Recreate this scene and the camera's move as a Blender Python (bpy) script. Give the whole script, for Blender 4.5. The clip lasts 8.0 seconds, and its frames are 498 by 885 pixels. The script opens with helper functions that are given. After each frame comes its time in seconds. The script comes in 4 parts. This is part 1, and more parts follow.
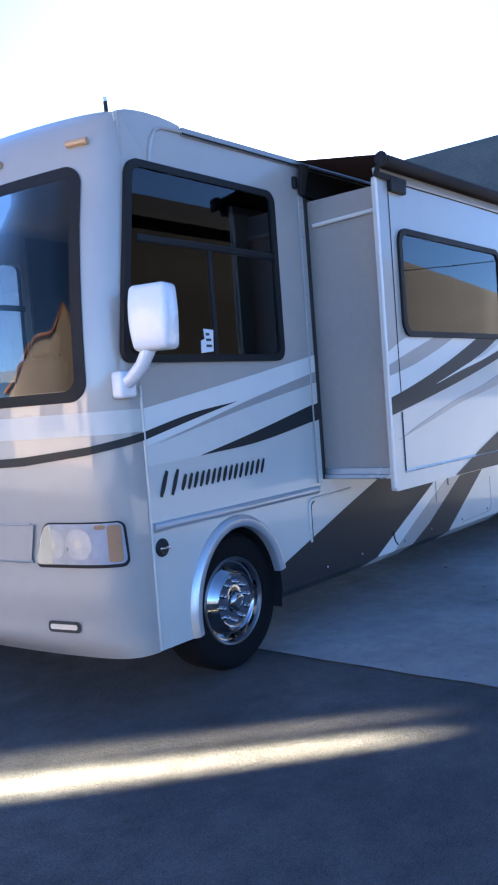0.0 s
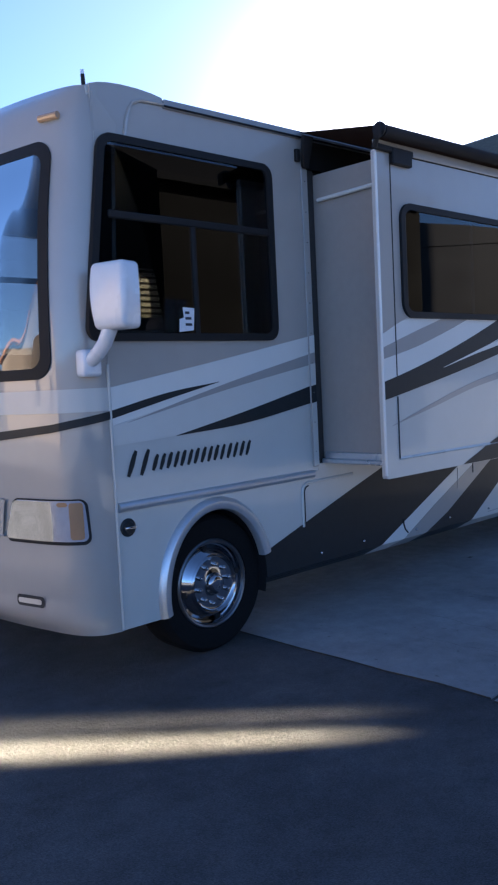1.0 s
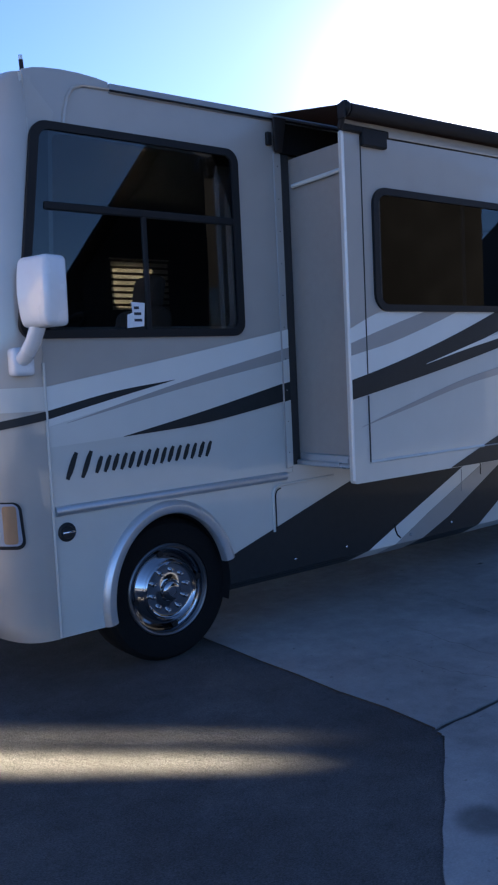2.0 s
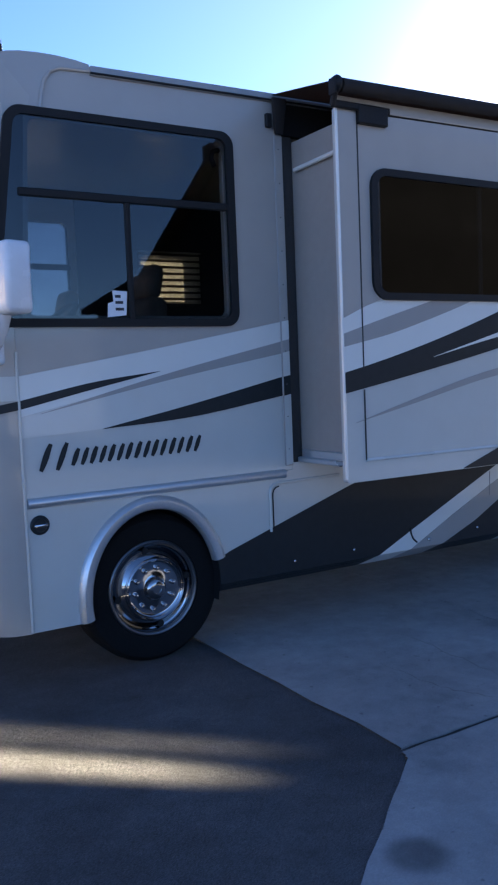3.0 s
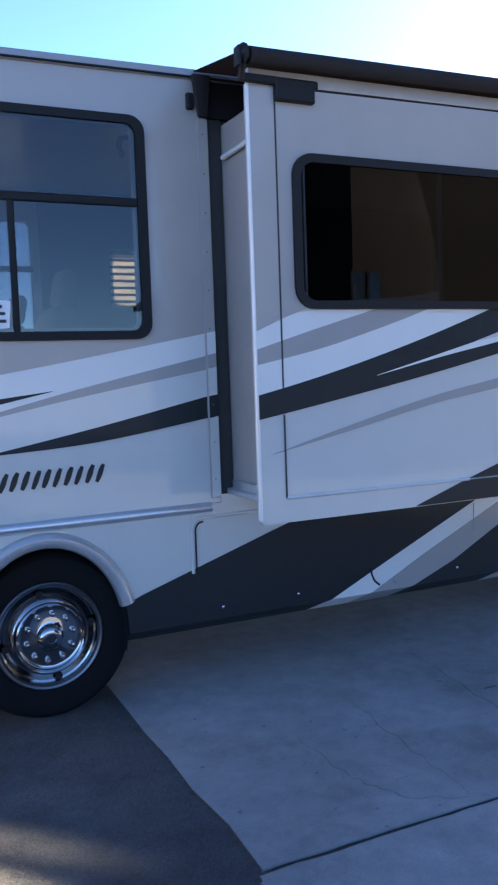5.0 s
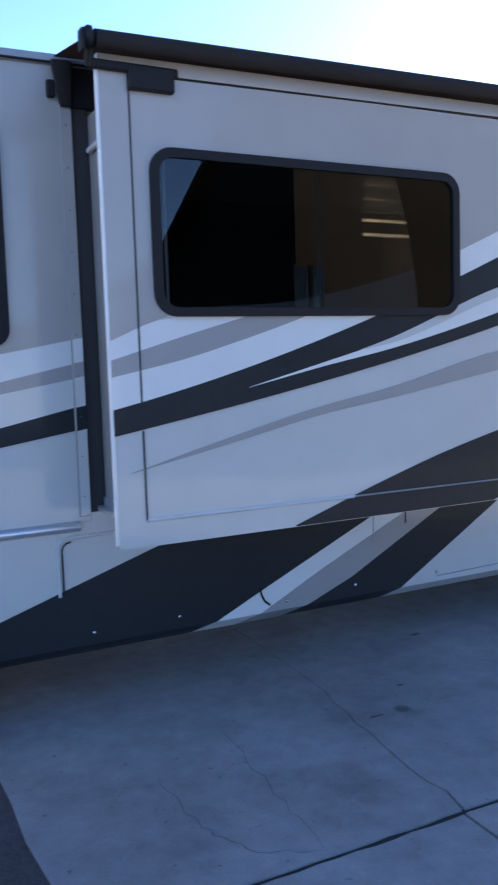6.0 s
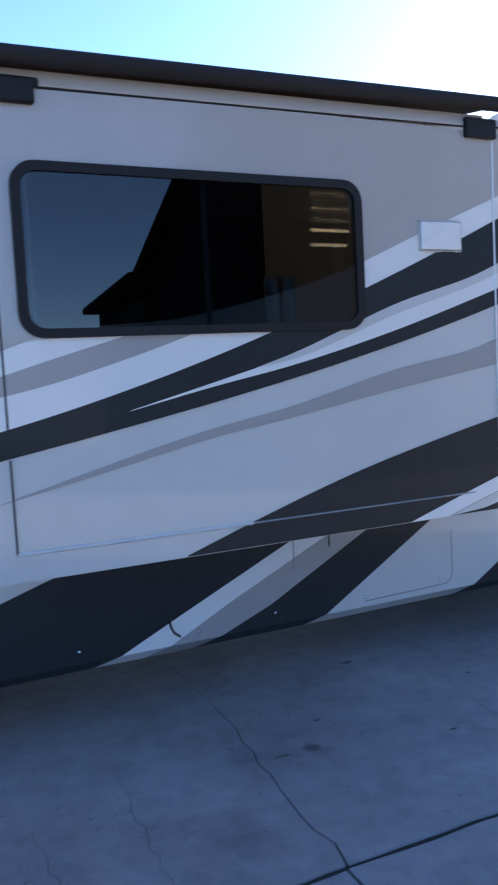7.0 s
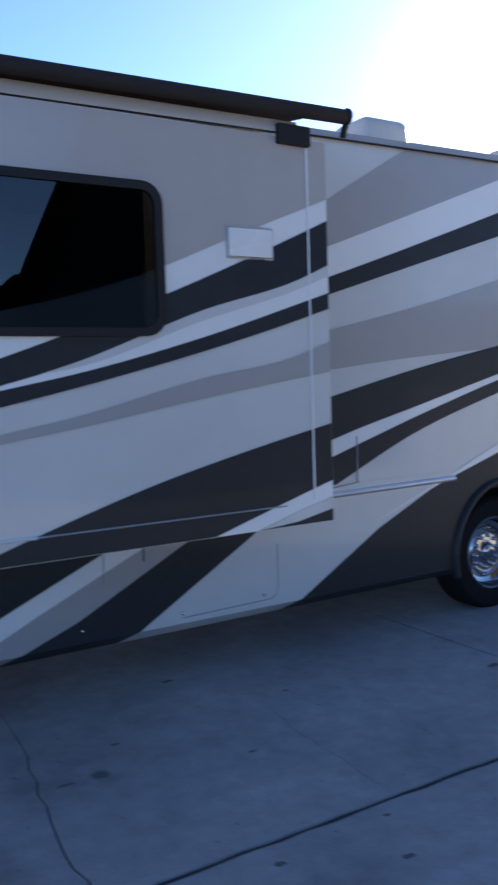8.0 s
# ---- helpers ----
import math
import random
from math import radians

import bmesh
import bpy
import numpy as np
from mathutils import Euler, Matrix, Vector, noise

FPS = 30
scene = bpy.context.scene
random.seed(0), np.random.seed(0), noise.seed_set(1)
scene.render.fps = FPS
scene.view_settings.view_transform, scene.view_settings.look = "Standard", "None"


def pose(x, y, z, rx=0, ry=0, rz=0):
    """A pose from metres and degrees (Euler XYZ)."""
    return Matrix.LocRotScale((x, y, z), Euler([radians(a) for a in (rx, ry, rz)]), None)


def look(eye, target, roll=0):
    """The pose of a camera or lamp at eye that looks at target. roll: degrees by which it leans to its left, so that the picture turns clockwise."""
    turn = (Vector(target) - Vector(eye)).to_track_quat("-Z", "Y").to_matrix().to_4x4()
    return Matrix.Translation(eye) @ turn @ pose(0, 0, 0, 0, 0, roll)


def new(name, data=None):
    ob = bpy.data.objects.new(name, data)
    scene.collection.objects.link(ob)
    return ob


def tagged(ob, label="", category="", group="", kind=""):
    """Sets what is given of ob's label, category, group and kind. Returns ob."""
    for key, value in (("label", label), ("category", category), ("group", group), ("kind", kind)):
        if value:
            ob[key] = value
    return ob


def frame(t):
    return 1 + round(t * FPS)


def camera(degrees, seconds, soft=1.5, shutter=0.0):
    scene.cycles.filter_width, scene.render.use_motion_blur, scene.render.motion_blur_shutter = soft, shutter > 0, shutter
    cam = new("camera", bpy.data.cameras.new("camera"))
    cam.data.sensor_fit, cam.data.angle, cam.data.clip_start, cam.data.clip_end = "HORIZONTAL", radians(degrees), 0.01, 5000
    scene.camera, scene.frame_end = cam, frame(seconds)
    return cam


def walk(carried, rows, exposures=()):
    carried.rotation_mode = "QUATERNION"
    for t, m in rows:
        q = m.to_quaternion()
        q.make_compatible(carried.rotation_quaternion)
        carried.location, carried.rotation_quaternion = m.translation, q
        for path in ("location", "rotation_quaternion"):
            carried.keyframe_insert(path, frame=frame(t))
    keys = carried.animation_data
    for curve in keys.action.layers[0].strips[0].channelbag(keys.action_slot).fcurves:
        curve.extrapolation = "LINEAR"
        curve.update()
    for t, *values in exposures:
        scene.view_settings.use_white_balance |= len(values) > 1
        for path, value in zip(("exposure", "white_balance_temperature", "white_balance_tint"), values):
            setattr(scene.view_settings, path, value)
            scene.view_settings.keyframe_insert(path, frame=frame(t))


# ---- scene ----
cam = camera(33.1, 8.0, 2.2, 0.4)
PATH = [
    (0, (-0.327, -3.074, 1.535), (1.223, -1.814, 1.44), -4.3),
    (0.5, (-0.059, -3.228, 1.591), (1.414, -1.882, 1.457), -3.2),
    (1, (0.203, -3.507, 1.549), (1.585, -2.069, 1.4), -2.8),
    (1.5, (0.541, -3.646, 1.553), (1.851, -2.145, 1.381), -2.9),
    (1.7, (0.689, -3.701, 1.591), (1.969, -2.175, 1.419), -2.8),
    (3, (1.482, -3.956, 1.505), (2.517, -2.252, 1.346), -2.3),
    (3.5, (1.73, -3.88, 1.552), (2.73, -2.152, 1.419), -1.9),
    (4, (1.956, -3.872, 1.497), (2.921, -2.124, 1.374), -2.4),
    (5.3, (2.685, -3.758, 1.637), (3.522, -1.95, 1.464), -1.9),
    (5.5, (2.772, -3.704, 1.653), (3.632, -1.905, 1.487), -2.2),
    (6, (3.088, -3.78, 1.678), (3.99, -2.006, 1.485), -1.8),
    (6.5, (3.353, -3.863, 1.711), (4.223, -2.072, 1.52), -1.3),
    (7, (3.648, -3.825, 1.698), (4.531, -2.038, 1.531), -3.0),
    (7.5, (3.916, -3.792, 1.714), (4.868, -2.039, 1.571), -3.4),
    (8, (4.196, -3.95, 1.673), (5.25, -2.257, 1.519), -1.8),
]
walk(cam, [(t, look(eye, target, roll)) for t, eye, target, roll in PATH],
     [(0.0, 3.88, 6600, 10), (0.5, 3.45, 6700, 11), (1.0, 3.07, 6800, 12), (1.5, 2.88, 6850, 12), (3.0, 3.14, 6800, 12), (4.0, 3.45, 6800, 12),
      (5.5, 3.77, 7200, 12), (6.5, 3.70, 7300, 12), (7.0, 3.63, 7300, 12), (8.0, 3.22, 7250, 12)])

# ---------- light ----------
SUN_AZ, SUN_EL = 36.9, 15.2          # from +x towards +y, above the horizon
sun_dir = Vector((math.cos(radians(SUN_EL)) * math.cos(radians(SUN_AZ)),
                  math.cos(radians(SUN_EL)) * math.sin(radians(SUN_AZ)), math.sin(radians(SUN_EL))))
world = bpy.data.worlds.new("world")
scene.world = world
world.use_nodes = True
wt = world.node_tree
sky = wt.nodes.new("ShaderNodeTexSky")
sky.sky_type, sky.sun_disc = "NISHITA", False
sky.sun_elevation, sky.sun_rotation = radians(SUN_EL), radians(90 - SUN_AZ)
sky.dust_density, sky.air_density, sky.ozone_density, sky.altitude = 0.08, 0.6, 4.8, 1400
# bright aureole of fine dust round the sun, with lens glare put into it
way = wt.nodes.new("ShaderNodeTexCoord")
toward = wt.nodes.new("ShaderNodeVectorMath")
toward.operation, toward.inputs[1].default_value = "DOT_PRODUCT", sun_dir
wt.links.new(way.outputs["Generated"], toward.inputs[0])
ahead = wt.nodes.new("ShaderNodeMath")
ahead.operation, ahead.inputs[1].default_value = "MAXIMUM", 0.0
wt.links.new(toward.outputs["Value"], ahead.inputs[0])
total = sky.outputs[0]
for tight, tone in ((150.0, (8.0, 7.9, 7.6)), (16.0, (1.1, 1.05, 0.95))):
    lobe = wt.nodes.new("ShaderNodeMath")
    lobe.operation, lobe.inputs[1].default_value, lobe.use_clamp = "POWER", tight, True
    wt.links.new(ahead.outputs[0], lobe.inputs[0])
    glow = wt.nodes.new("ShaderNodeVectorMath")
    glow.operation, glow.inputs[0].default_value = "SCALE", tone
    wt.links.new(lobe.outputs[0], glow.inputs["Scale"])
    both = wt.nodes.new("ShaderNodeVectorMath")
    both.operation = "ADD"
    wt.links.new(total, both.inputs[0])
    wt.links.new(glow.outputs[0], both.inputs[1])
    total = both.outputs[0]
wt.links.new(total, wt.nodes["Background"].inputs[0])
wt.nodes["Background"].inputs[1].default_value = 0.05
sun = new("sun", bpy.data.lights.new("sun", "SUN"))
sun.data.energy, sun.data.angle, sun.data.color = 5.0, radians(0.53), (1.0, 0.94, 0.86)
sun.matrix_world = look(sun_dir * 60, (0, 0, 0))
# sun thrown back by the two tall panes of the house across the drive
for off, aim, power in ((0.0, (2.12, -0.50), 1.7), (0.28, (2.36, -0.40), 0.24)):
    glint = new("window_sun_glint", bpy.data.lights.new("window_sun_glint", "AREA"))
    glint.data.shape, glint.data.size, glint.data.size_y = "RECTANGLE", 0.15, 0.5
    glint.data.energy, glint.data.color, glint.data.spread = power, (1.0, 0.85, 0.6), radians(1.5)
    glint.matrix_world = look((9.20 + off, -7.63, 2.62), (*aim, 0.0))


# ---------- materials ----------
def mat(name, colour, rough=0.5, metal=0.0, vary=0.12, scale=3.0, fine=60.0, bump=0.05, coat=0.0, bump_scale=None, rough_vary=0.1, spec=0.5):
    m = bpy.data.materials.new(name)
    m.use_nodes = True
    nt = m.node_tree
    b = nt.nodes["Principled BSDF"]
    b.inputs["Metallic"].default_value, b.inputs["Coat Weight"].default_value = metal, coat
    b.inputs["Coat Roughness"].default_value = 0.05
    b.inputs["Specular IOR Level"].default_value = spec
    tc = nt.nodes.new("ShaderNodeTexCoord")
    n1, n2 = nt.nodes.new("ShaderNodeTexNoise"), nt.nodes.new("ShaderNodeTexNoise")
    for n, s, d in ((n1, scale, 5), (n2, fine, 3)):
        n.inputs["Scale"].default_value, n.inputs["Detail"].default_value = s, d
        nt.links.new(tc.outputs["Object"], n.inputs["Vector"])
    add = nt.nodes.new("ShaderNodeMath")
    add.operation = "ADD"
    nt.links.new(n1.outputs[0], add.inputs[0])
    nt.links.new(n2.outputs[0], add.inputs[1])
    ramp = nt.nodes.new("ShaderNodeMapRange")
    ramp.inputs[1].default_value, ramp.inputs[2].default_value = 0.6, 1.4
    ramp.inputs[3].default_value, ramp.inputs[4].default_value = 1 - vary, 1 + vary
    nt.links.new(add.outputs[0], ramp.inputs[0])
    mul = nt.nodes.new("ShaderNodeVectorMath")
    mul.operation = "SCALE"
    mul.inputs[0].default_value = colour
    nt.links.new(ramp.outputs[0], mul.inputs["Scale"])
    nt.links.new(mul.outputs[0], b.inputs["Base Color"])
    rr = nt.nodes.new("ShaderNodeMapRange")
    rr.inputs[1].default_value, rr.inputs[2].default_value = 0.3, 0.7
    rr.inputs[3].default_value, rr.inputs[4].default_value = max(0.0, rough * (1 - rough_vary)), rough * (1 + rough_vary)
    nt.links.new(n1.outputs[0], rr.inputs[0])
    nt.links.new(rr.outputs[0], b.inputs["Roughness"])
    if bump:
        bp = nt.nodes.new("ShaderNodeBump")
        bp.inputs["Strength"].default_value, bp.inputs["Distance"].default_value = bump, 0.01
        nt.links.new(n2.outputs[0], bp.inputs["Height"])
        nt.links.new(bp.outputs[0], b.inputs["Normal"])
    return m


def glass(name, tint, ior, rough=0.0):
    """Tinted pane: sees through in its tint, mirrors by Fresnel."""
    m = bpy.data.materials.new(name)
    m.use_nodes = True
    nt = m.node_tree
    nt.nodes.remove(nt.nodes["Principled BSDF"])
    f, tr = nt.nodes.new("ShaderNodeFresnel"), nt.nodes.new("ShaderNodeBsdfTransparent")
    g, mix = nt.nodes.new("ShaderNodeBsdfGlossy"), nt.nodes.new("ShaderNodeMixShader")
    f.inputs[0].default_value = ior
    tr.inputs[0].default_value = (*tint, 1)
    g.inputs["Roughness"].default_value = rough
    nt.links.new(f.outputs[0], mix.inputs[0])
    nt.links.new(tr.outputs[0], mix.inputs[1])
    nt.links.new(g.outputs[0], mix.inputs[2])
    nt.links.new(mix.outputs[0], nt.nodes["Material Output"].inputs[0])
    return m


M_SILVER = mat("silver_paint", (0.503, 0.51, 0.482), 0.34, 0.0, 0.045, 0.9, 6, 0.012, 0.45)
M_TAN = mat("tan_paint", (0.365, 0.345, 0.318), 0.36, 0.0, 0.05, 0.9, 6, 0.012, 0.55)
M_CAP = mat("champagne_paint", (0.355, 0.335, 0.308), 0.3, 0.0, 0.04, 1.2, 8, 0.01, 1.0)
M_SLIDEWALL = mat("beige_slide_wall", (0.31, 0.287, 0.262), 0.45, 0.0, 0.06, 2.0, 20, 0.02, 0.2)
M_RING = mat("dull_trim_ring", (0.15, 0.155, 0.165), 0.32, 0.85, 0.08, 6, 40, 0.0)
M_WHITE = mat("white_paint", (0.668, 0.675, 0.645), 0.3, 0.0, 0.03, 1.2, 8, 0.01, 0.4)
M_PALE = mat("pale_paint", (0.57, 0.577, 0.548), 0.3, 0.0, 0.03, 1.2, 8, 0.01, 0.6)
M_GREY = mat("grey_paint", (0.31, 0.30, 0.288), 0.35, 0.0, 0.04, 1.2, 8, 0.01, 0.4)
M_DARK = mat("charcoal_paint", (0.018, 0.022, 0.0245), 0.45, 0.0, 0.15, 1.5, 20, 0.01, 0.06, spec=0.2)
M_BLACK = mat("black_rubber", (0.011, 0.011, 0.012), 0.6, 0.0, 0.2, 4, 90, 0.08, spec=0.25)
M_DULLGREY = mat("dull_dark_grey", (0.045, 0.044, 0.044), 0.7, 0.0, 0.2, 4, 90, 0.08, spec=0.25)
M_TRIM = mat("grey_trim", (0.3, 0.3, 0.3), 0.38, 0.25, 0.06, 2, 40, 0.02)
M_ALU = mat("brushed_metal", (0.58, 0.59, 0.60), 0.30, 0.7, 0.06, 3, 60, 0.03)
M_CHROME = mat("chrome", (0.55, 0.56, 0.58), 0.11, 1.0, 0.03, 3, 30, 0.0)
M_TYRE = mat("tyre_rubber", (0.009, 0.009, 0.0095), 0.85, 0.0, 0.25, 5, 70, 0.2, spec=0.12)


def paving(name, base, blotch, stone, stone_scale, spot, rough, bump, lump, stains=()):
    """Weathered paving: wide blotches, worn mottling, dark drips and a stony grain."""
    m = bpy.data.materials.new(name)
    m.use_nodes = True
    nt = m.node_tree
    b = nt.nodes["Principled BSDF"]
    tc = nt.nodes.new("ShaderNodeTexCoord")

    def noise_at(scale, detail, lo, hi, a, z, rough_=0.55):
        n = nt.nodes.new("ShaderNodeTexNoise")
        n.inputs["Scale"].default_value, n.inputs["Detail"].default_value, n.inputs["Roughness"].default_value = scale, detail, rough_
        nt.links.new(tc.outputs["Object"], n.inputs["Vector"])
        r = nt.nodes.new("ShaderNodeMapRange")
        for k, v in enumerate((lo, hi, a, z)):
            r.inputs[k + 1].default_value = v
        nt.links.new(n.outputs[0], r.inputs[0])
        return r.outputs[0], n.outputs[0]

    def times(a, c):
        q = nt.nodes.new("ShaderNodeMath")
        q.operation = "MULTIPLY"
        nt.links.new(a, q.inputs[0])
        nt.links.new(c, q.inputs[1])
        return q.outputs[0]

    big, _ = noise_at(0.9, 6, 0.3, 0.7, 1 - blotch, 1 + blotch)
    mid, _ = noise_at(7.0, 8, 0.3, 0.7, 1 - blotch * 0.8, 1 + blotch * 0.8, 0.7)
    drip, _ = noise_at(2.3, 5, 0.52, 0.75, 1.0, 1.0 - spot * 0.6, 0.65)
    fleck, _ = noise_at(26.0, 2, 0.70, 0.76, 1.0, 1.0 - spot)
    grit, graw = noise_at(220.0, 3, 0.3, 0.7, 1 - stone, 1 + stone, 0.8)
    v = nt.nodes.new("ShaderNodeTexVoronoi")
    v.inputs["Scale"].default_value = stone_scale
    nt.links.new(tc.outputs["Object"], v.inputs["Vector"])
    vr = nt.nodes.new("ShaderNodeMapRange")
    for k, q in enumerate((0.0, 0.7, 1 + stone, 1 - stone)):
        vr.inputs[k + 1].default_value = q
    nt.links.new(v.outputs["Distance"], vr.inputs[0])
    f = times(times(times(big, mid), times(drip, fleck)), times(grit, vr.outputs[0]))
    for sx, sy, sr, depth in stains:
        away = nt.nodes.new("ShaderNodeVectorMath")
        away.operation, away.inputs[1].default_value = "DISTANCE", (sx, sy, 0.011)
        nt.links.new(tc.outputs["Object"], away.inputs[0])
        soft = nt.nodes.new("ShaderNodeMapRange")
        soft.interpolation_type = "SMOOTHSTEP"
        for k, q in enumerate((sr * 0.45, sr * 1.1, 1.0 - depth, 1.0)):
            soft.inputs[k + 1].default_value = q
        nt.links.new(away.outputs["Value"], soft.inputs[0])
        f = times(f, soft.outputs[0])
    sc = nt.nodes.new("ShaderNodeVectorMath")
    sc.operation = "SCALE"
    sc.inputs[0].default_value = base
    nt.links.new(f, sc.inputs["Scale"])
    nt.links.new(sc.outputs[0], b.inputs["Base Color"])
    b.inputs["Roughness"].default_value = rough
    b.inputs["Specular IOR Level"].default_value = 0.3
    bp = nt.nodes.new("ShaderNodeBump")
    bp.inputs["Strength"].default_value, bp.inputs["Distance"].default_value = bump, 0.012
    nt.links.new(times(vr.outputs[0], mid), bp.inputs["Height"])
    bp2 = nt.nodes.new("ShaderNodeBump")
    bp2.inputs["Strength"].default_value, bp2.inputs["Distance"].default_value = bump * 0.6, 0.006
    nt.links.new(graw, bp2.inputs["Height"])
    nt.links.new(bp.outputs[0], bp2.inputs["Normal"])
    _, lraw = noise_at(42.0, 5, 0.3, 0.7, 0, 1, 0.65)
    bp3 = nt.nodes.new("ShaderNodeBump")
    bp3.inputs["Strength"].default_value, bp3.inputs["Distance"].default_value = lump, 0.012
    nt.links.new(lraw, bp3.inputs["Height"])
    nt.links.new(bp2.outputs[0], bp3.inputs["Normal"])
    nt.links.new(bp3.outputs[0], b.inputs["Normal"])
    return m


M_ASPHALT = paving("asphalt", (0.078, 0.082, 0.088), 0.28, 0.36, 190.0, 0.4, 0.92, 0.3, 0.55)
M_CONC = paving("concrete", (0.278, 0.281, 0.287), 0.20, 0.07, 120.0, 0.4, 0.88, 0.25, 0.08, ((3.167, -2.081, 0.12, 0.55), (5.44, -0.67, 0.05, 0.5), (5.9, -1.9, 0.22, 0.12), (4.7, -1.2, 0.3, 0.12)))
M_SOIL = mat("joint_dirt", (0.03, 0.028, 0.026), 0.95, 0.0, 0.3, 6, 90, 0.5)
M_HAIR = mat("crack_dust", (0.1, 0.1, 0.1), 0.95, 0.0, 0.3, 20, 90, 0.1)
M_DRIP = mat("dried_oil", (0.09, 0.088, 0.088), 0.8, 0.0, 0.3, 20, 90, 0.1)
M_FABRIC = mat("brown_awning_fabric", (0.032, 0.028, 0.028), 0.85, 0.0, 0.12, 4, 120, 0.1)
fn = M_FABRIC.node_tree
ft, fx = fn.nodes.new("ShaderNodeBsdfTranslucent"), fn.nodes.new("ShaderNodeMixShader")
ft.inputs[0].default_value, fx.inputs[0].default_value = (0.10, 0.078, 0.073, 1), 0.4
fn.links.new(fn.nodes["Principled BSDF"].outputs[0], fx.inputs[1])
fn.links.new(ft.outputs[0], fx.inputs[2])
fn.links.new(fx.outputs[0], fn.nodes["Material Output"].inputs[0])
M_INT = mat("interior_brown", (0.042, 0.036, 0.031), 0.7, 0.0, 0.2, 3, 30, 0.05)
M_SEAT = mat("seat_leather", (0.16, 0.13, 0.105), 0.5, 0.0, 0.12, 5, 60, 0.1)
M_GRAVEL = mat("pale_gravel", (0.29, 0.29, 0.29), 0.95, 0.0, 0.2, 0.4, 60, 0.6)
M_BLIND = mat("cream_blind", (0.62, 0.58, 0.48), 0.6, 0.0, 0.08, 4, 40, 0.0)
M_STUCCO = mat("stucco_beige", (0.34, 0.265, 0.20), 0.9, 0.0, 0.12, 1.5, 80, 0.4)
# siding and shingle go near black: the shade on the house is in the colour
M_SIDING = mat("shade_dark_siding", (0.0075, 0.007, 0.0065), 0.85, 0.0, 0.15, 1.5, 40, 0.3, spec=0.05)
M_ROOF = mat("shade_dark_shingle", (0.013, 0.013, 0.0145), 0.95, 0.0, 0.25, 2.5, 50, 0.5, spec=0.03)
M_TILE = mat("terracotta_tile", (0.42, 0.16, 0.07), 0.85, 0.0, 0.25, 2.5, 40, 0.5)
M_HILL = mat("hill_scrub", (0.085, 0.078, 0.07), 1.0, 0.0, 0.35, 0.02, 0.4, 0.0)
M_AMBER = mat("amber_lens", (0.50, 0.29, 0.16), 0.15, 0.0, 0.08, 8, 90, 0.05, 0.6)
M_PAPER = mat("paper_tag", (0.75, 0.76, 0.78), 0.7, 0.0, 0.05, 8, 60, 0.02)
M_INK = mat("printed_ink", (0.03, 0.03, 0.04), 0.7, 0.0, 0.1, 8, 60, 0.0)
M_MIRROR = mat("mirror_shell", (0.7, 0.71, 0.73), 0.28, 0.0, 0.03, 4, 30, 0.01, 0.4)
M_POLE = mat("weathered_pole", (0.1, 0.075, 0.055), 0.9, 0.0, 0.2, 4, 40, 0.2)
M_LAMP = mat("lamp_reflector", (0.38, 0.41, 0.49), 0.5, 0.15, 0.12, 9, 30, 0.1, 0.3)
M_BOWL = mat("lamp_bowl", (0.48, 0.51, 0.60), 0.3, 0.6, 0.15, 14, 30, 0.15)
M_COVER = mat("wheel_chrome", (0.36, 0.37, 0.39), 0.09, 1.0, 0.05, 6, 40, 0.0)
M_SHADE = mat("brown_shade", (0.13, 0.11, 0.09), 0.7, 0.0, 0.1, 4, 40, 0.05)
M_DOME = mat("vent_dome", (0.42, 0.42, 0.4), 0.4, 0.0, 0.06, 3, 30, 0.02)
M_GLASS = glass("tinted_glass", (0.5, 0.51, 0.52), 1.6)
M_DARKGLASS = glass("dark_privacy_glass", (0.40, 0.40, 0.41), 1.6)
bn = M_BLIND.node_tree
tl, mx = bn.nodes.new("ShaderNodeBsdfTranslucent"), bn.nodes.new("ShaderNodeMixShader")
tl.inputs[0].default_value, mx.inputs[0].default_value = (0.68, 0.64, 0.52, 1), 0.5
bn.links.new(bn.nodes["Principled BSDF"].outputs[0], mx.inputs[1])
bn.links.new(tl.outputs[0], mx.inputs[2])
bn.links.new(mx.outputs[0], bn.nodes["Material Output"].inputs[0])
sn = M_SHADE.node_tree
st, sx = sn.nodes.new("ShaderNodeBsdfTranslucent"), sn.nodes.new("ShaderNodeMixShader")
st.inputs[0].default_value, sx.inputs[0].default_value = (0.09, 0.072, 0.055, 1), 0.5
sn.links.new(sn.nodes["Principled BSDF"].outputs[0], sx.inputs[1])
sn.links.new(st.outputs[0], sx.inputs[2])
sn.links.new(sx.outputs[0], sn.nodes["Material Output"].inputs[0])
M_SCREEN = glass("windshield_glass", (0.36, 0.37, 0.38), 1.24)
M_CLEAR = glass("clear_glass", (0.85, 0.86, 0.87), 1.5)


# ---------- builders ----------
def thing(name, base, label, category, group="", kind=""):
    ob = new(name)
    ob.location = base
    return tagged(ob, label, category, group, kind)


def attach(ob, parent, label=""):
    if parent is not None:
        ob.parent = parent
        if parent.type == "EMPTY":
            ob.matrix_parent_inverse = Matrix.Translation(parent.location).inverted()
    if label:
        ob["label"] = label
    return ob


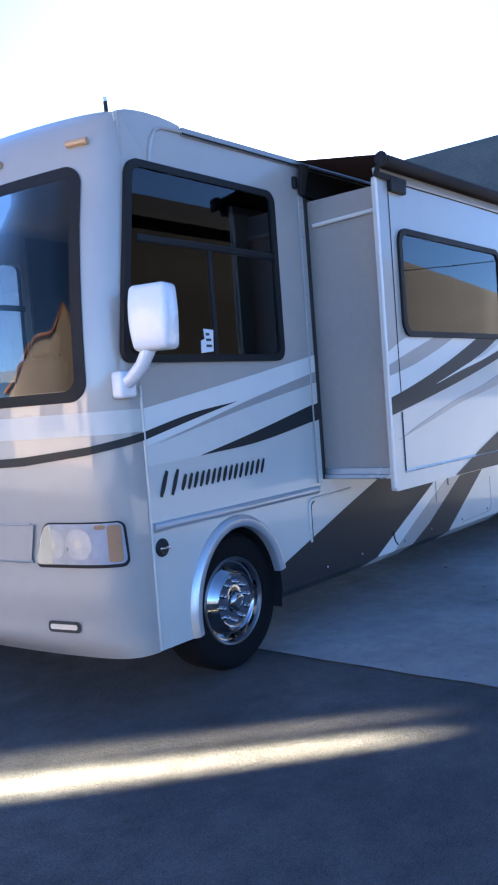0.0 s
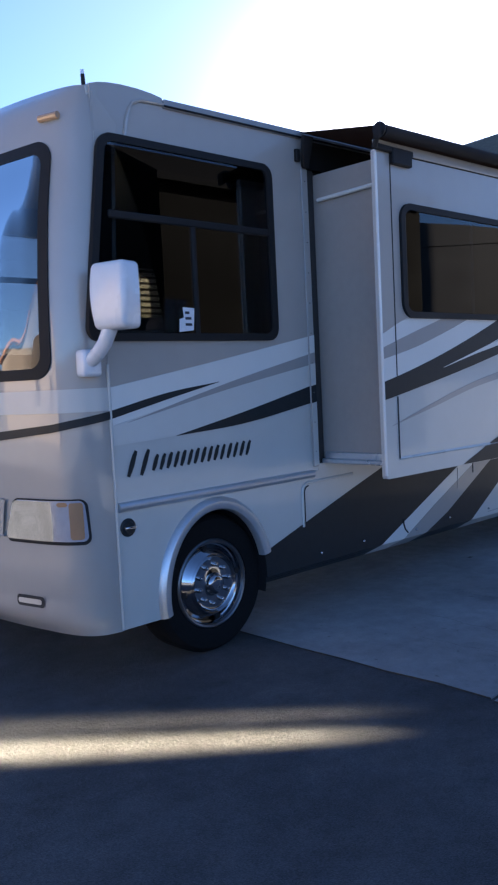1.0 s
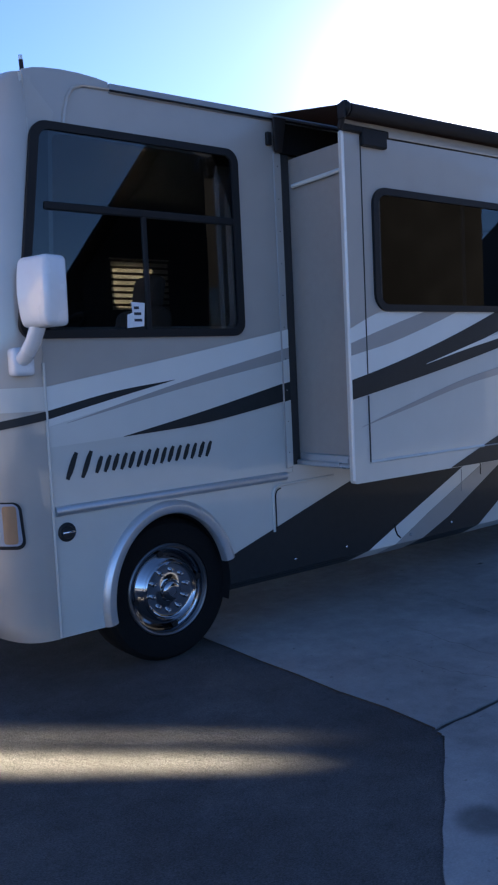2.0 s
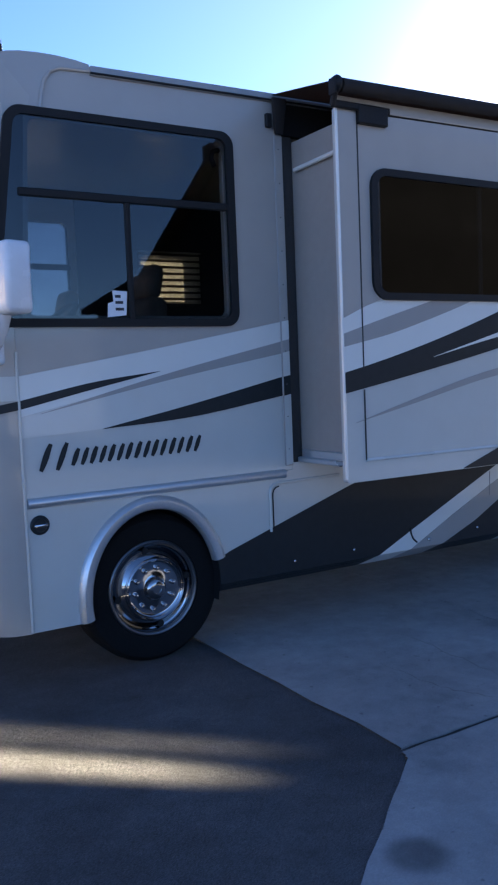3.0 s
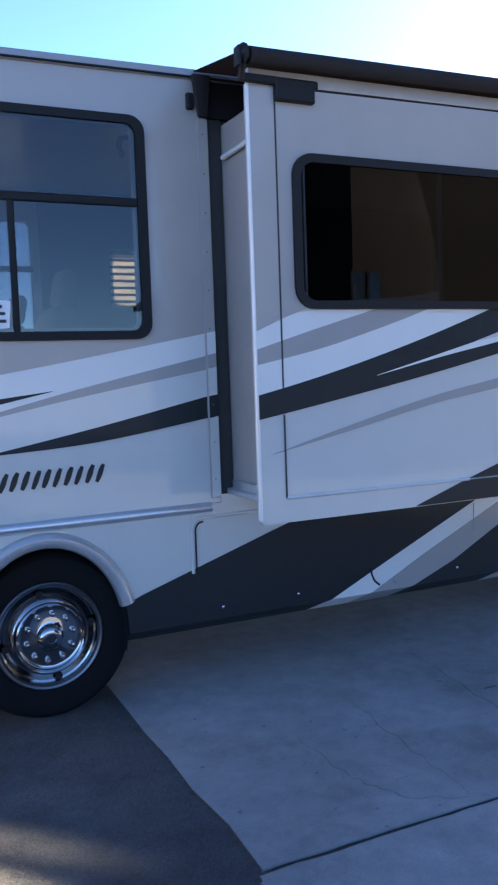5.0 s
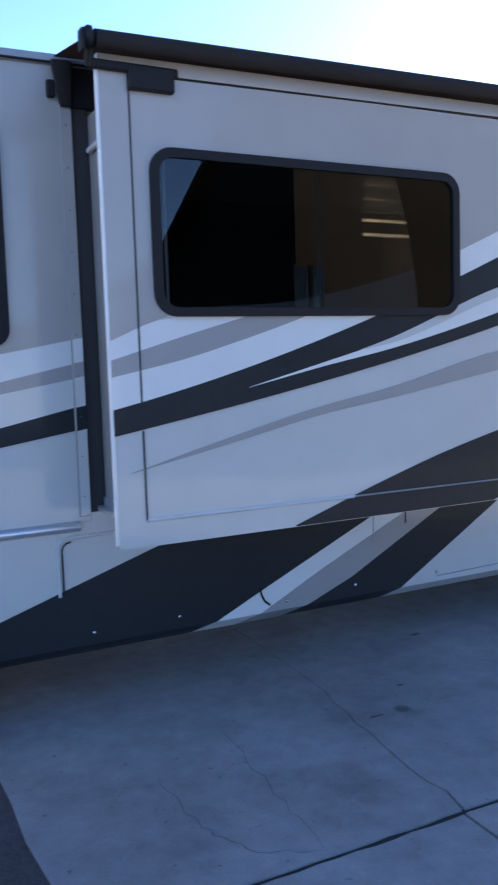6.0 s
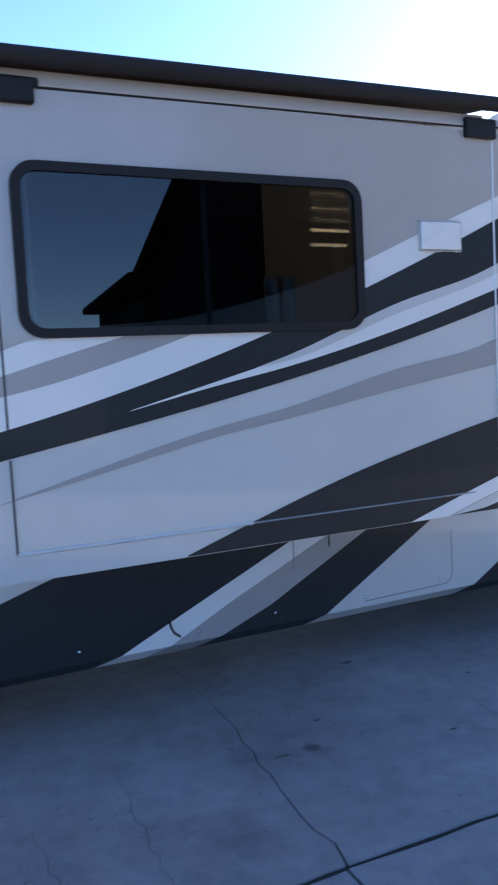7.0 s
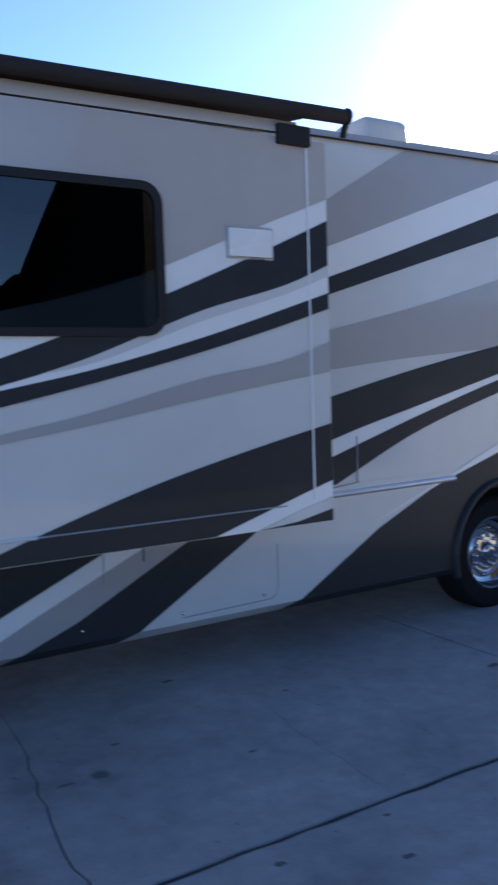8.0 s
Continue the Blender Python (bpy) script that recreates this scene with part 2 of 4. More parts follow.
def part(name, bm, material, parent=None, label="", smooth=True, angle=35, recalc=True):
    if recalc:
        bmesh.ops.recalc_face_normals(bm, faces=bm.faces)
    me = bpy.data.meshes.new(name)
    for f in bm.faces:
        f.smooth = smooth
    for e in bm.edges:
        if len(e.link_faces) == 2 and e.calc_face_angle(0) > radians(angle):
            e.smooth = False
    bm.to_mesh(me)
    bm.free()
    me.materials.append(material)
    return attach(new(name, me), parent, label)


def box(x0, x1, y0, y1, z0, z1, bevel=0.0, seg=2, bm=None):
    bm = bm or bmesh.new()
    vs = bmesh.ops.create_cube(bm, size=1)["verts"]
    for v in vs:
        v.co = Vector(((x0 + x1) / 2 + v.co.x * (x1 - x0), (y0 + y1) / 2 + v.co.y * (y1 - y0), (z0 + z1) / 2 + v.co.z * (z1 - z0)))
    if bevel:
        es = {e for v in vs for e in v.link_edges}
        bmesh.ops.bevel(bm, geom=list(es), offset=bevel, segments=seg, profile=0.5, affect="EDGES")
    return bm


def smooth_line(pts, n):
    """n points on a soft curve through pts, even in the first coordinate."""
    p = np.array(pts, float)
    if len(p) == 2:
        w = np.linspace(0, 1, n)[:, None]
        return p[0] * (1 - w) + p[1] * w
    tan = np.gradient(p[:, 1], p[:, 0])
    out = []
    for x in np.linspace(p[0, 0], p[-1, 0], n):
        i = int(min(max(np.searchsorted(p[:, 0], x) - 1, 0), len(p) - 2))
        h = p[i + 1, 0] - p[i, 0]
        s = (x - p[i, 0]) / h
        out.append((x, (2 * s**3 - 3 * s**2 + 1) * p[i, 1] + (s**3 - 2 * s**2 + s) * h * tan[i]
                    + (-2 * s**3 + 3 * s**2) * p[i + 1, 1] + (s**3 - s**2) * h * tan[i + 1]))
    return np.array(out)


def ribbon(name, upper, lower, y, material, parent, label="", thick=0.003, n=26):
    """A painted stripe between two soft lines in x and z, lying just proud of the wall."""
    bm = bmesh.new()
    a, b = smooth_line(upper, n), smooth_line(lower, n)
    up = [bm.verts.new((p[0], y, p[1])) for p in a]
    lo = [bm.verts.new((p[0], y, p[1] if (a[i] - p).any() else p[1] - 1e-4)) for i, p in enumerate(b)]
    fs = [bm.faces.new((up[i], lo[i], lo[i + 1], up[i + 1])) for i in range(n - 1)]
    r = bmesh.ops.extrude_face_region(bm, geom=fs)
    bmesh.ops.translate(bm, verts=[g for g in r["geom"] if isinstance(g, bmesh.types.BMVert)], vec=(0, thick, 0))
    return part(name, bm, material, parent, label, smooth=False)


def rounded(x0, x1, z0, z1, r, n=7, slant=0.0):
    """Corner points of a rounded rectangle; slant leans its x0 side inward at the top."""
    pts = []
    for cx, cz, a0 in ((x1 - r, z1 - r, 0), (x0 + r, z1 - r, 90), (x0 + r, z0 + r, 180), (x1 - r, z0 + r, 270)):
        for i in range(n):
            a = radians(a0 + 90 * i / (n - 1))
            x, z = cx + r * math.cos(a), cz + r * math.sin(a)
            if slant and x < (x0 + x1) / 2:
                x += slant * (z - z0) / (z1 - z0)
            pts.append((x, z))
    return pts


def plate(outer, holes, y, thick, bm=None):
    """A sheet in the plane of x and z, with holes, thick from y on."""
    bm = bm or bmesh.new()
    edges = []
    for loop in (outer, *holes):
        vs = [bm.verts.new((p[0], y, p[1])) for p in loop]
        edges += [bm.edges.new((vs[i], vs[(i + 1) % len(vs)])) for i in range(len(vs))]
    fs = [g for g in bmesh.ops.triangle_fill(bm, use_beauty=True, use_dissolve=False, edges=edges)["geom"] if isinstance(g, bmesh.types.BMFace)]
    r = bmesh.ops.extrude_face_region(bm, geom=fs)
    bmesh.ops.translate(bm, verts=[g for g in r["geom"] if isinstance(g, bmesh.types.BMVert)], vec=(0, thick, 0))
    return bm


def tube(path, radius, seg=8, bm=None, flat=1.0, closed=False):
    """A round bar along a path of points."""
    bm = bm or bmesh.new()
    p = [Vector(q) for q in path]
    rings = []
    for i, c in enumerate(p):
        d = (p[(i + 1) % len(p)] - p[i - 1]) if closed else (p[min(i + 1, len(p) - 1)] - p[max(i - 1, 0)])
        d.normalize()
        side = d.cross(Vector((0, 1, 0)) if abs(d.y) < 0.9 else Vector((0, 0, 1))).normalized()
        up = side.cross(d)
        rings.append([bm.verts.new(c + side * radius * math.cos(2 * math.pi * k / seg) + up * radius * flat * math.sin(2 * math.pi * k / seg)) for k in range(seg)])
    for i in range(len(rings) if closed else len(rings) - 1):
        a, b = rings[i], rings[(i + 1) % len(rings)]
        for k in range(seg):
            bm.faces.new((a[k], a[(k + 1) % seg], b[(k + 1) % seg], b[k]))
    if not closed:
        bm.faces.new(rings[0])
        bm.faces.new(list(reversed(rings[-1])))
    return bm


def lathe(profile, cx, cy, cz, seg=48, bm=None):
    """Turn a profile of (radius, y) about a line through (cx, cz) along y."""
    bm = bm or bmesh.new()
    rings = []
    for r, y in profile:
        rings.append([bm.verts.new((cx + r * math.cos(2 * math.pi * k / seg), cy + y, cz + r * math.sin(2 * math.pi * k / seg))) for k in range(seg)])
    for a, b in zip(rings, rings[1:]):
        for k in range(seg):
            bm.faces.new((a[k], a[(k + 1) % seg], b[(k + 1) % seg], b[k]))
    return bm


def window(parent, name, loop_out, loop_in, y, depth, pane, label):
    """A gasketed window: black frame ring and a pane inside it."""
    fr = part(name, plate(loop_out, [loop_in], y, depth), M_BLACK, parent, label, angle=50)
    g = part("pane", plate(loop_in, [], y + 0.012, 0.004), pane, fr, smooth=False)
    g.visible_shadow = False
    return fr


# ---------- ground ----------
bm = bmesh.new()
for x0, x1, y0, y1 in ((-1500, 1500, -1500, 1500),):
    bm.faces.new([bm.verts.new(c) for c in ((x0, y0, 0), (x1, y0, 0), (x1, y1, 0), (x0, y1, 0))])
ground = tagged(part("ground", bm, M_GRAVEL, smooth=False), "pale desert gravel reaching to the horizon", "ground", kind="structure")
bm = bmesh.new()
bm.faces.new([bm.verts.new(c) for c in ((-6.0, -60, 0.002), (4.2, -60, 0.002), (4.2, 60, 0.002), (-6.0, 60, 0.002))])
tagged(part("road", bm, M_ASPHALT, smooth=False), "dark worn asphalt street", "road", kind="structure")


def slab(loop, top, name="slab"):
    bm = bmesh.new()
    vs = [bm.verts.new((p[0], p[1], 0.001)) for p in loop]
    f = bm.faces.new(vs)
    f.normal_update()
    r = bmesh.ops.extrude_face_region(bm, geom=[f])
    vv = [g for g in r["geom"] if isinstance(g, bmesh.types.BMVert)]
    bmesh.ops.translate(bm, verts=vv, vec=(0, 0, top))
    ob = part(name, bm, M_CONC, driveway, smooth=False)
    ob.data.materials.append(M_SOIL)
    for f in ob.data.polygons:
        if abs(f.normal.z) < 0.5 and f.center.x < 3.655 and not -1.53 < f.center.y < -1.49:
            f.material_index = 1
    return ob


bm = bmesh.new()
bm.faces.new([bm.verts.new(c) for c in ((3.645, 3.9, 0.003), (3.66, -1.5, 0.003), (0.2, -4.6, 0.003), (0.2, -6.3, 0.003), (16, -6.3, 0.003), (16, 3.9, 0.003))])
driveway = tagged(part("driveway", bm, M_SOIL, smooth=False), "grey concrete driveway slabs with cracks and dark joints", "driveway", kind="structure")
rnd = random.Random(4)


def lip(x0, y0, x1, y1, n=26):
    """A slightly chipped slab edge."""
    return [(x0 + (x1 - x0) * i / n, y0 + (y1 - y0) * i / n + (rnd.uniform(-0.005, 0.005) if 0 < i < n else 0)) for i in range(n + 1)]


def jag(p, q, n, amp):
    """A wandering crack from p to q."""
    out = []
    for i in range(n + 1):
        w = i / n
        k = 0 if i in (0, n) else rnd.uniform(-amp, amp)
        out.append((p[0] + (q[0] - p[0]) * w + k, p[1] + (q[1] - p[1]) * w + k * 0.3))
    return out


crack = jag((5.36, 3.85), (5.24, -0.30), 9, 0.03) + jag((5.2, -0.45), (5.085, -1.485), 9, 0.022)
gap = [(x + 0.0045 + 0.005 * max(0.0, min(1.0, -y / 1.4)), y) for x, y in crack]
JOINT = -1.497
slab([(3.63, 3.85)] + [(3.63 + rnd.uniform(-0.012, 0.012), 3.6 - 0.3 * i) for i in range(17)] + lip(3.625, JOINT, 5.08, JOINT, 18) + list(reversed(crack)), 0.010)
slab(gap + lip(5.095, JOINT, 7.9, JOINT - 0.035) + [(7.9, 3.85)], 0.011)
slab([(7.915, 3.85), (7.915, JOINT - 0.035), (15.9, JOINT - 0.25), (15.9, 3.85)], 0.010)
edge2 = [(3.6, -1.53), (3.586, -1.575), (3.27, -1.83), (2.94, -2.092), (2.56, -2.42), (2.1, -2.82), (1.2, -3.65), (0.3, -4.5)]
edge2 = [(x + rnd.uniform(-0.005, 0.005), y + rnd.uniform(-0.005, 0.005)) for a, b in zip(edge2, edge2[1:]) for x, y in ((a[0] + (b[0] - a[0]) * w / 4, a[1] + (b[1] - a[1]) * w / 4) for w in range(4))]
slab(edge2 + [(0.3, -6.2), (4.93, -6.2)] + [(5.02, -2.6)] + lip(5.065, -1.526, 3.66, -1.522, 18)[:-1], 0.010)
slab([(5.078, -1.522), (5.034, -2.6), (4.945, -6.2), (8.4, -6.2)] + lip(8.1, -1.575, 5.09, -1.526)[:-1], 0.011)
slab([(8.115, -1.575), (8.415, -6.2), (15.9, -6.2), (15.9, -1.78)], 0.010)
# ---------- motorhome ----------
rv = thing("motorhome", (6.6, 1.25, 0), "silver and charcoal swoosh-painted motorhome parked on a concrete drive", "motorhome")
RAIL = 3.0
X_END = 12.6
WIN_OUT, WIN_IN = rounded(2.50, 3.845, 1.775, 2.80, 0.075, slant=0.13), rounded(2.545, 3.80, 1.815, 2.762, 0.05, slant=0.125)
WIN_HOLE = rounded(2.69, 3.79, 1.83, 2.75, 0.04, slant=0.05)


def arch(cx, cz, rx, rz, a0, a1, n=22):
    return [(cx + rx * math.cos(radians(a0 + (a1 - a0) * i / n)), cz + rz * math.sin(radians(a0 + (a1 - a0) * i / n))) for i in range(n + 1)]


# near side, in front of the slide-out
ac = arch(3.285, 0.40, 0.385, 0.44, 192.7, -11.2)
outer = [(2.62, 0.303)] + ac + [(4.008, 0.315), (4.008, 0.96), (4.17, 0.96), (4.17, RAIL), (2.62, RAIL)]
front_wall = part("side_panel", plate(outer, [WIN_HOLE], 0.0, 0.045), M_SILVER, rv, "silver side panel with tan upper paint", smooth=False)
# below the slide-out and behind it, down to the rear axle
rc = arch(8.69, 0.42, 0.43, 0.47, 192.9, -12.9)
outer = [(4.009, 0.315)] + rc + [(X_END, 0.33), (X_END, RAIL + 0.1), (6.74, RAIL + 0.045), (6.74, 0.999), (4.172, 0.999), (4.172, 0.958), (4.009, 0.958)]
rear_wall = part("side_panel", plate(outer, [], 0.0, 0.045), M_SILVER, rv, "silver side panel with charcoal swooshes", smooth=False)
part("wall_header", box(4.172, 6.738, 0.0, 0.045, 2.83, RAIL + 0.012), M_BLACK, rv, "black wiper seal over the slide-out", smooth=False)

# painted graphics in front of the slide-out
W1, W2, W3 = -0.0035, -0.0045, -0.0055
TAN_LINE = [(2.62, 1.545), (3.37, 1.668), (4.168, 1.808)]
bm = plate([(p[0], p[1]) for p in smooth_line(TAN_LINE, 14)] + [(4.168, RAIL - 0.002), (2.622, RAIL - 0.002)], [WIN_HOLE], W1, 0.003)
part("upper_paint", bm, M_TAN, front_wall, "tan upper paint", smooth=False)
ribbon("stripe", [(2.622, 1.543), (3.37, 1.666), (4.168, 1.806)], [(2.622, 1.35), (3.4, 1.515), (4.168, 1.66)], W1, M_WHITE, front_wall, "white painted band")
ribbon("stripe", [(2.622, 1.349), (3.4, 1.514), (4.168, 1.659)], [(2.622, 1.25), (3.033, 1.27), (4.168, 1.45)], W1, M_PALE, front_wall, "pale painted band")
ribbon("stripe", [(2.72, 1.362), (3.4, 1.532), (4.168, 1.70)], [(2.72, 1.36), (3.4, 1.497), (4.168, 1.63)], W2, M_GREY, front_wall, "grey painted streak")
ribbon("stripe", [(2.622, 1.428), (2.987, 1.502), (3.36, 1.547)], [(2.622, 1.386), (2.987, 1.467), (3.36, 1.545)], W3, M_DARK, front_wall, "charcoal painted streak")
ribbon("stripe", [(3.033, 1.27), (3.51, 1.361), (4.168, 1.502)], [(3.033, 1.268), (3.51, 1.297), (4.168, 1.392)], W3, M_DARK, front_wall, "charcoal painted streak")
# model badge, drawn as plain slanted brush shapes
def brush(bm, pts, w, y, lean=0.42):
    """A tapering brush stroke through points of x and z, slanted to the right."""
    q = [Vector((x + lean * z, z)) for x, z in pts]
    left, right = [], []
    for i, p in enumerate(q):
        d = (q[min(i + 1, len(q) - 1)] - q[max(i - 1, 0)]).normalized()
        k = w * (0.42 + 0.58 * math.sin(math.pi * (i + 0.6) / (len(q) + 0.2)))
        left.append(bm.verts.new((p.x - d.y * k, y, p.y + d.x * k)))
        right.append(bm.verts.new((p.x + d.y * k, y, p.y - d.x * k)))
    fs = [bm.faces.new((left[i], left[i + 1], right[i + 1], right[i])) for i in range(len(q) - 1)]
    r = bmesh.ops.extrude_face_region(bm, geom=fs)
    bmesh.ops.translate(bm, verts=[g for g in r["geom"] if isinstance(g, bmesh.types.BMVert)], vec=(0, 0.001, 0))


BX = (2.705, 2.865, 2.96, 3.055, 3.15, 3.20, 3.295, 3.395, 3.495)
for i, x0 in enumerate(BX):
    bm = bmesh.new()
    h, w = (0.13, 0.105) if i == 0 else (0.082, 0.024 if i == 4 else 0.062)
    z0 = 1.096 + (x0 - 2.71) * 0.026 - (0.012 if i == 0 else 0)
    base = x0 - 0.42 * z0
    stroke = [(0, 0), (0.001, h * 0.25), (0.001, h * 0.5), (0, h * 0.75), (0.002, h)]
    brush(bm, [(base + a, z0 + c) for a, c in stroke], 0.0155 if i == 0 else 0.0135, W2)
    if i != 4:
        brush(bm, [(base + w * 0.78 + a, z0 + c) for a, c in stroke], 0.0145 if i == 0 else 0.0125, W2)
    part("badge_shape", bm, M_DARK, front_wall, smooth=False)

# graphics below and behind the slide-out
SK = 0.3115
bm = plate(arch(3.285, 0.40, 0.382, 0.437, 15, -11, 8) + [(6.88, SK), (6.9, 0.998), (5.73, 0.998), (5.0, 0.96), (4.453, 0.785), (3.735, 0.548)], [], W1, 0.0505)
part("stripe", bm, M_DARK, rear_wall, "charcoal lower paint", smooth=False)
bm = plate([(4.676, 0.316), (4.93, SK), (5.409, 0.546), (5.97, 0.80), (6.2, 0.9), (5.97, 0.9), (5.73, 0.793), (5.056, 0.49)], [], W2, 0.003)
part("stripe", bm, M_WHITE, rear_wall, "white painted flash", smooth=False)
bm = plate([(4.935, SK), (5.20, SK), (5.3, 0.36), (5.617, 0.484), (6.213, 0.792), (6.44, 0.9), (6.205, 0.9), (5.975, 0.80), (5.413, 0.546)], [], W2, 0.003)
part("stripe", bm, M_GREY, rear_wall, "grey painted flash", smooth=False)
bm = plate([(5.851, SK), (6.88, SK), (7.581, 0.719), (8.168, 0.984), (8.168, 1.02), (6.75, 1.02), (6.75, 0.85), (6.653, 0.786)], [], W2, 0.003)
part("stripe", bm, M_SILVER, rear_wall, "silver painted panel", smooth=False)
bm = plate([(6.885, SK), (8.262, SK)] + [(p[0], p[1]) for p in reversed(arch(8.69, 0.42, 0.427, 0.467, 195, 90))][::-1][1:] + [(8.69, 1.12), (8.168, 0.982), (7.583, 0.717)], [], W2, 0.0525)
part("stripe", bm, M_DARK, rear_wall, "charcoal lower paint", smooth=False)
bm = plate([(p[0], p[1] + 0.001) for p in smooth_line([(6.75, 2.25), (7.246, 2.424), (8.8, 2.98)], 12)] + [(8.95, 3.055), (7.86, 3.048), (7.246, 2.697), (6.75, 2.30)], [], W1, 0.003)
part("stripe", bm, M_GREY, rear_wall, "dark grey upper paint", smooth=False)
ribbon("stripe", [(6.75, 2.25), (7.246, 2.424), (8.8, 2.98)], [(6.75, 2.10), (7.241, 2.249), (8.8, 2.765)], W1, M_WHITE, rear_wall, "white painted band")
ribbon("stripe", [(6.75, 2.096), (7.241, 2.247), (9.2, 2.90)], [(6.75, 2.0), (7.237, 2.144), (9.2, 2.72)], W1, M_DARK, rear_wall, "charcoal painted band")
ribbon("stripe", [(6.75, 1.83), (7.231, 1.937), (7.894, 2.08), (9.2, 2.42)], [(6.75, 1.68), (7.237, 1.705), (7.562, 1.739), (9.2, 1.86)], W1, M_GREY, rear_wall, "grey painted band")
ribbon("stripe", [(6.75, 1.43), (7.228, 1.545), (7.885, 1.691), (8.672, 1.838), (9.8, 2.0)], [(6.75, 1.13), (7.228, 1.288), (7.95, 1.47), (8.67, 1.647), (9.8, 1.9)], W1, M_DARK, rear_wall, "charcoal painted band")
ribbon("stripe", [(6.75, 1.128), (7.228, 1.286), (7.95, 1.468), (8.67, 1.645), (9.8, 1.898)], [(6.75, 1.04), (7.225, 1.187), (7.879, 1.388), (8.669, 1.609), (9.8, 1.88)], W1, M_WHITE, rear_wall, "white painted band")
ribbon("stripe", [(6.75, 1.038), (7.225, 1.185), (7.879, 1.386), (8.669, 1.607), (9.8, 1.878)], [(6.75, 0.80), (7.237, 1.01), (7.828, 1.266), (8.668, 1.52), (9.8, 1.80)], W1, M_DARK, rear_wall, "charcoal painted band")
ribbon("stripe", [(7.573, 0.768), (8.117, 0.968), (8.664, 1.173), (9.8, 1.56)], [(7.573, 0.766), (8.117, 0.95), (8.664, 1.115), (9.8, 1.46)], W3, M_WHITE, rear_wall, "white painted streak")

# belt mouldings, compartment beads, screws
part("belt_moulding", tube([(2.63, -0.004, 0.934), (4.115, -0.004, 0.942)], 0.025, 12, flat=0.9), M_ALU, rv, "silver half-round moulding")
part("belt_moulding", tube([(6.76, -0.004, 0.955), (8.24, -0.004, 0.972)], 0.019, 10, flat=0.9), M_ALU, rv, "silver half-round moulding")


def bead(path, r=0.006, material=None, parent=None):
    return part("bead", tube(path, r, 6), material or M_TRIM, parent or rear_wall)


bead([(4.008, -0.004, 0.62), (4.008, -0.004, 0.84), (4.016, -0.004, 0.868), (4.035, -0.004, 0.886), (4.062, -0.004, 0.892), (4.5, -0.004, 0.9)], 0.009, M_SILVER, front_wall)
bead([(4.026, -0.004, 0.63), (4.026, -0.004, 0.835), (4.034, -0.004, 0.856), (4.048, -0.004, 0.868), (4.068, -0.004, 0.872)], 0.004, M_BLACK, front_wall)
bead([(6.82, -0.004, 0.72), (6.82, -0.004, 0.47), (6.805, -0.004, 0.43), (6.77, -0.004, 0.41), (6.2, -0.004, 0.40)], 0.004, M_TRIM)
bead([(5.046, -0.006, 0.512), (5.052, -0.006, 0.47), (5.068, -0.006, 0.435), (5.1, -0.006, 0.408)], 0.006, M_BLACK)
bead([(5.985, -0.006, 0.74), (5.985, -0.006, 0.9)], 0.004, M_BLACK)
bead([(5.76, -0.006, 0.64), (5.765, -0.006, 0.80)], 0.003, M_TRIM)
bead([(7.42, -0.006, 1.02), (7.42, -0.006, 1.3)], 0.004, M_TRIM)
bead([(7.43, -0.006, 1.02), (7.2, -0.006, 1.0)], 0.004, M_TRIM)
bead([(3.72, -0.004, 0.345), (4.7, -0.004, 0.345)], 0.003, M_DARK)
bead([(6.95, -0.004, 0.36), (8.25, -0.004, 0.365)], 0.003, M_DARK)
screw = bmesh.new()
bmesh.ops.create_uvsphere(screw, u_segments=10, v_segments=6, radius=0.010)
screw = part("screw", screw, M_CHROME, rear_wall)
screw.location = (4.157, -0.008, 0.43)
for x, z in ((4.59, 0.434), (5.634, 0.436), (6.2, 0.425), (5.2, 0.415), (6.72, 0.44)):
    o = screw.copy()
    scene.collection.objects.link(o)
    o.location = (x, -0.008, z)
# screwed edge strip beside the slide-out
part("edge_strip", box(4.118, 4.17, -0.012, -0.003, 0.985, 2.82, 0.003, 1), M_CAP, rv, "beige screwed edge strip", smooth=False)
bead([(4.119, -0.008, 0.99), (4.119, -0.008, 2.82)], 0.004, M_TRIM, front_wall)
for z0, z1, m in ((0.988, 1.383, M_SILVER), (1.383, 1.491, M_DARK), (1.491, 1.626, M_PALE), (1.626, 1.692, M_GREY), (1.692, 1.80, M_WHITE)):
    bm = plate([(4.1235, z0 + 0.001), (4.1685, z0 + 0.009), (4.1685, z1 + 0.008), (4.1235, z1)], [], -0.0135, 0.0013)
    part("stripe", bm, m, front_wall, smooth=False)
for i in range(10):
    o = screw.copy()
    scene.collection.objects.link(o)
    o.scale = (0.4, 0.4, 0.4)
    o.location = (4.142, -0.0135, 1.08 + 0.185 * i)
# fuel cap
cap = part("fuel_cap", lathe([(0.0, -0.012), (0.03, -0.014), (0.034, -0.006), (0.04, -0.006), (0.048, 0.0), (0.048, 0.01)], 2.685, -0.004, 0.826, 24), M_DARK, rv, "round lockable filler cap")
part("cap_grip", box(2.652, 2.718, -0.032, -0.014, 0.818, 0.834, 0.005, 2), M_CHROME, cap, "chrome cap grip")
part("cap_seam", tube([(2.62, -0.004, 0.31), (2.618, -0.004, 1.66)], 0.008, 8), M_SILVER, rv)


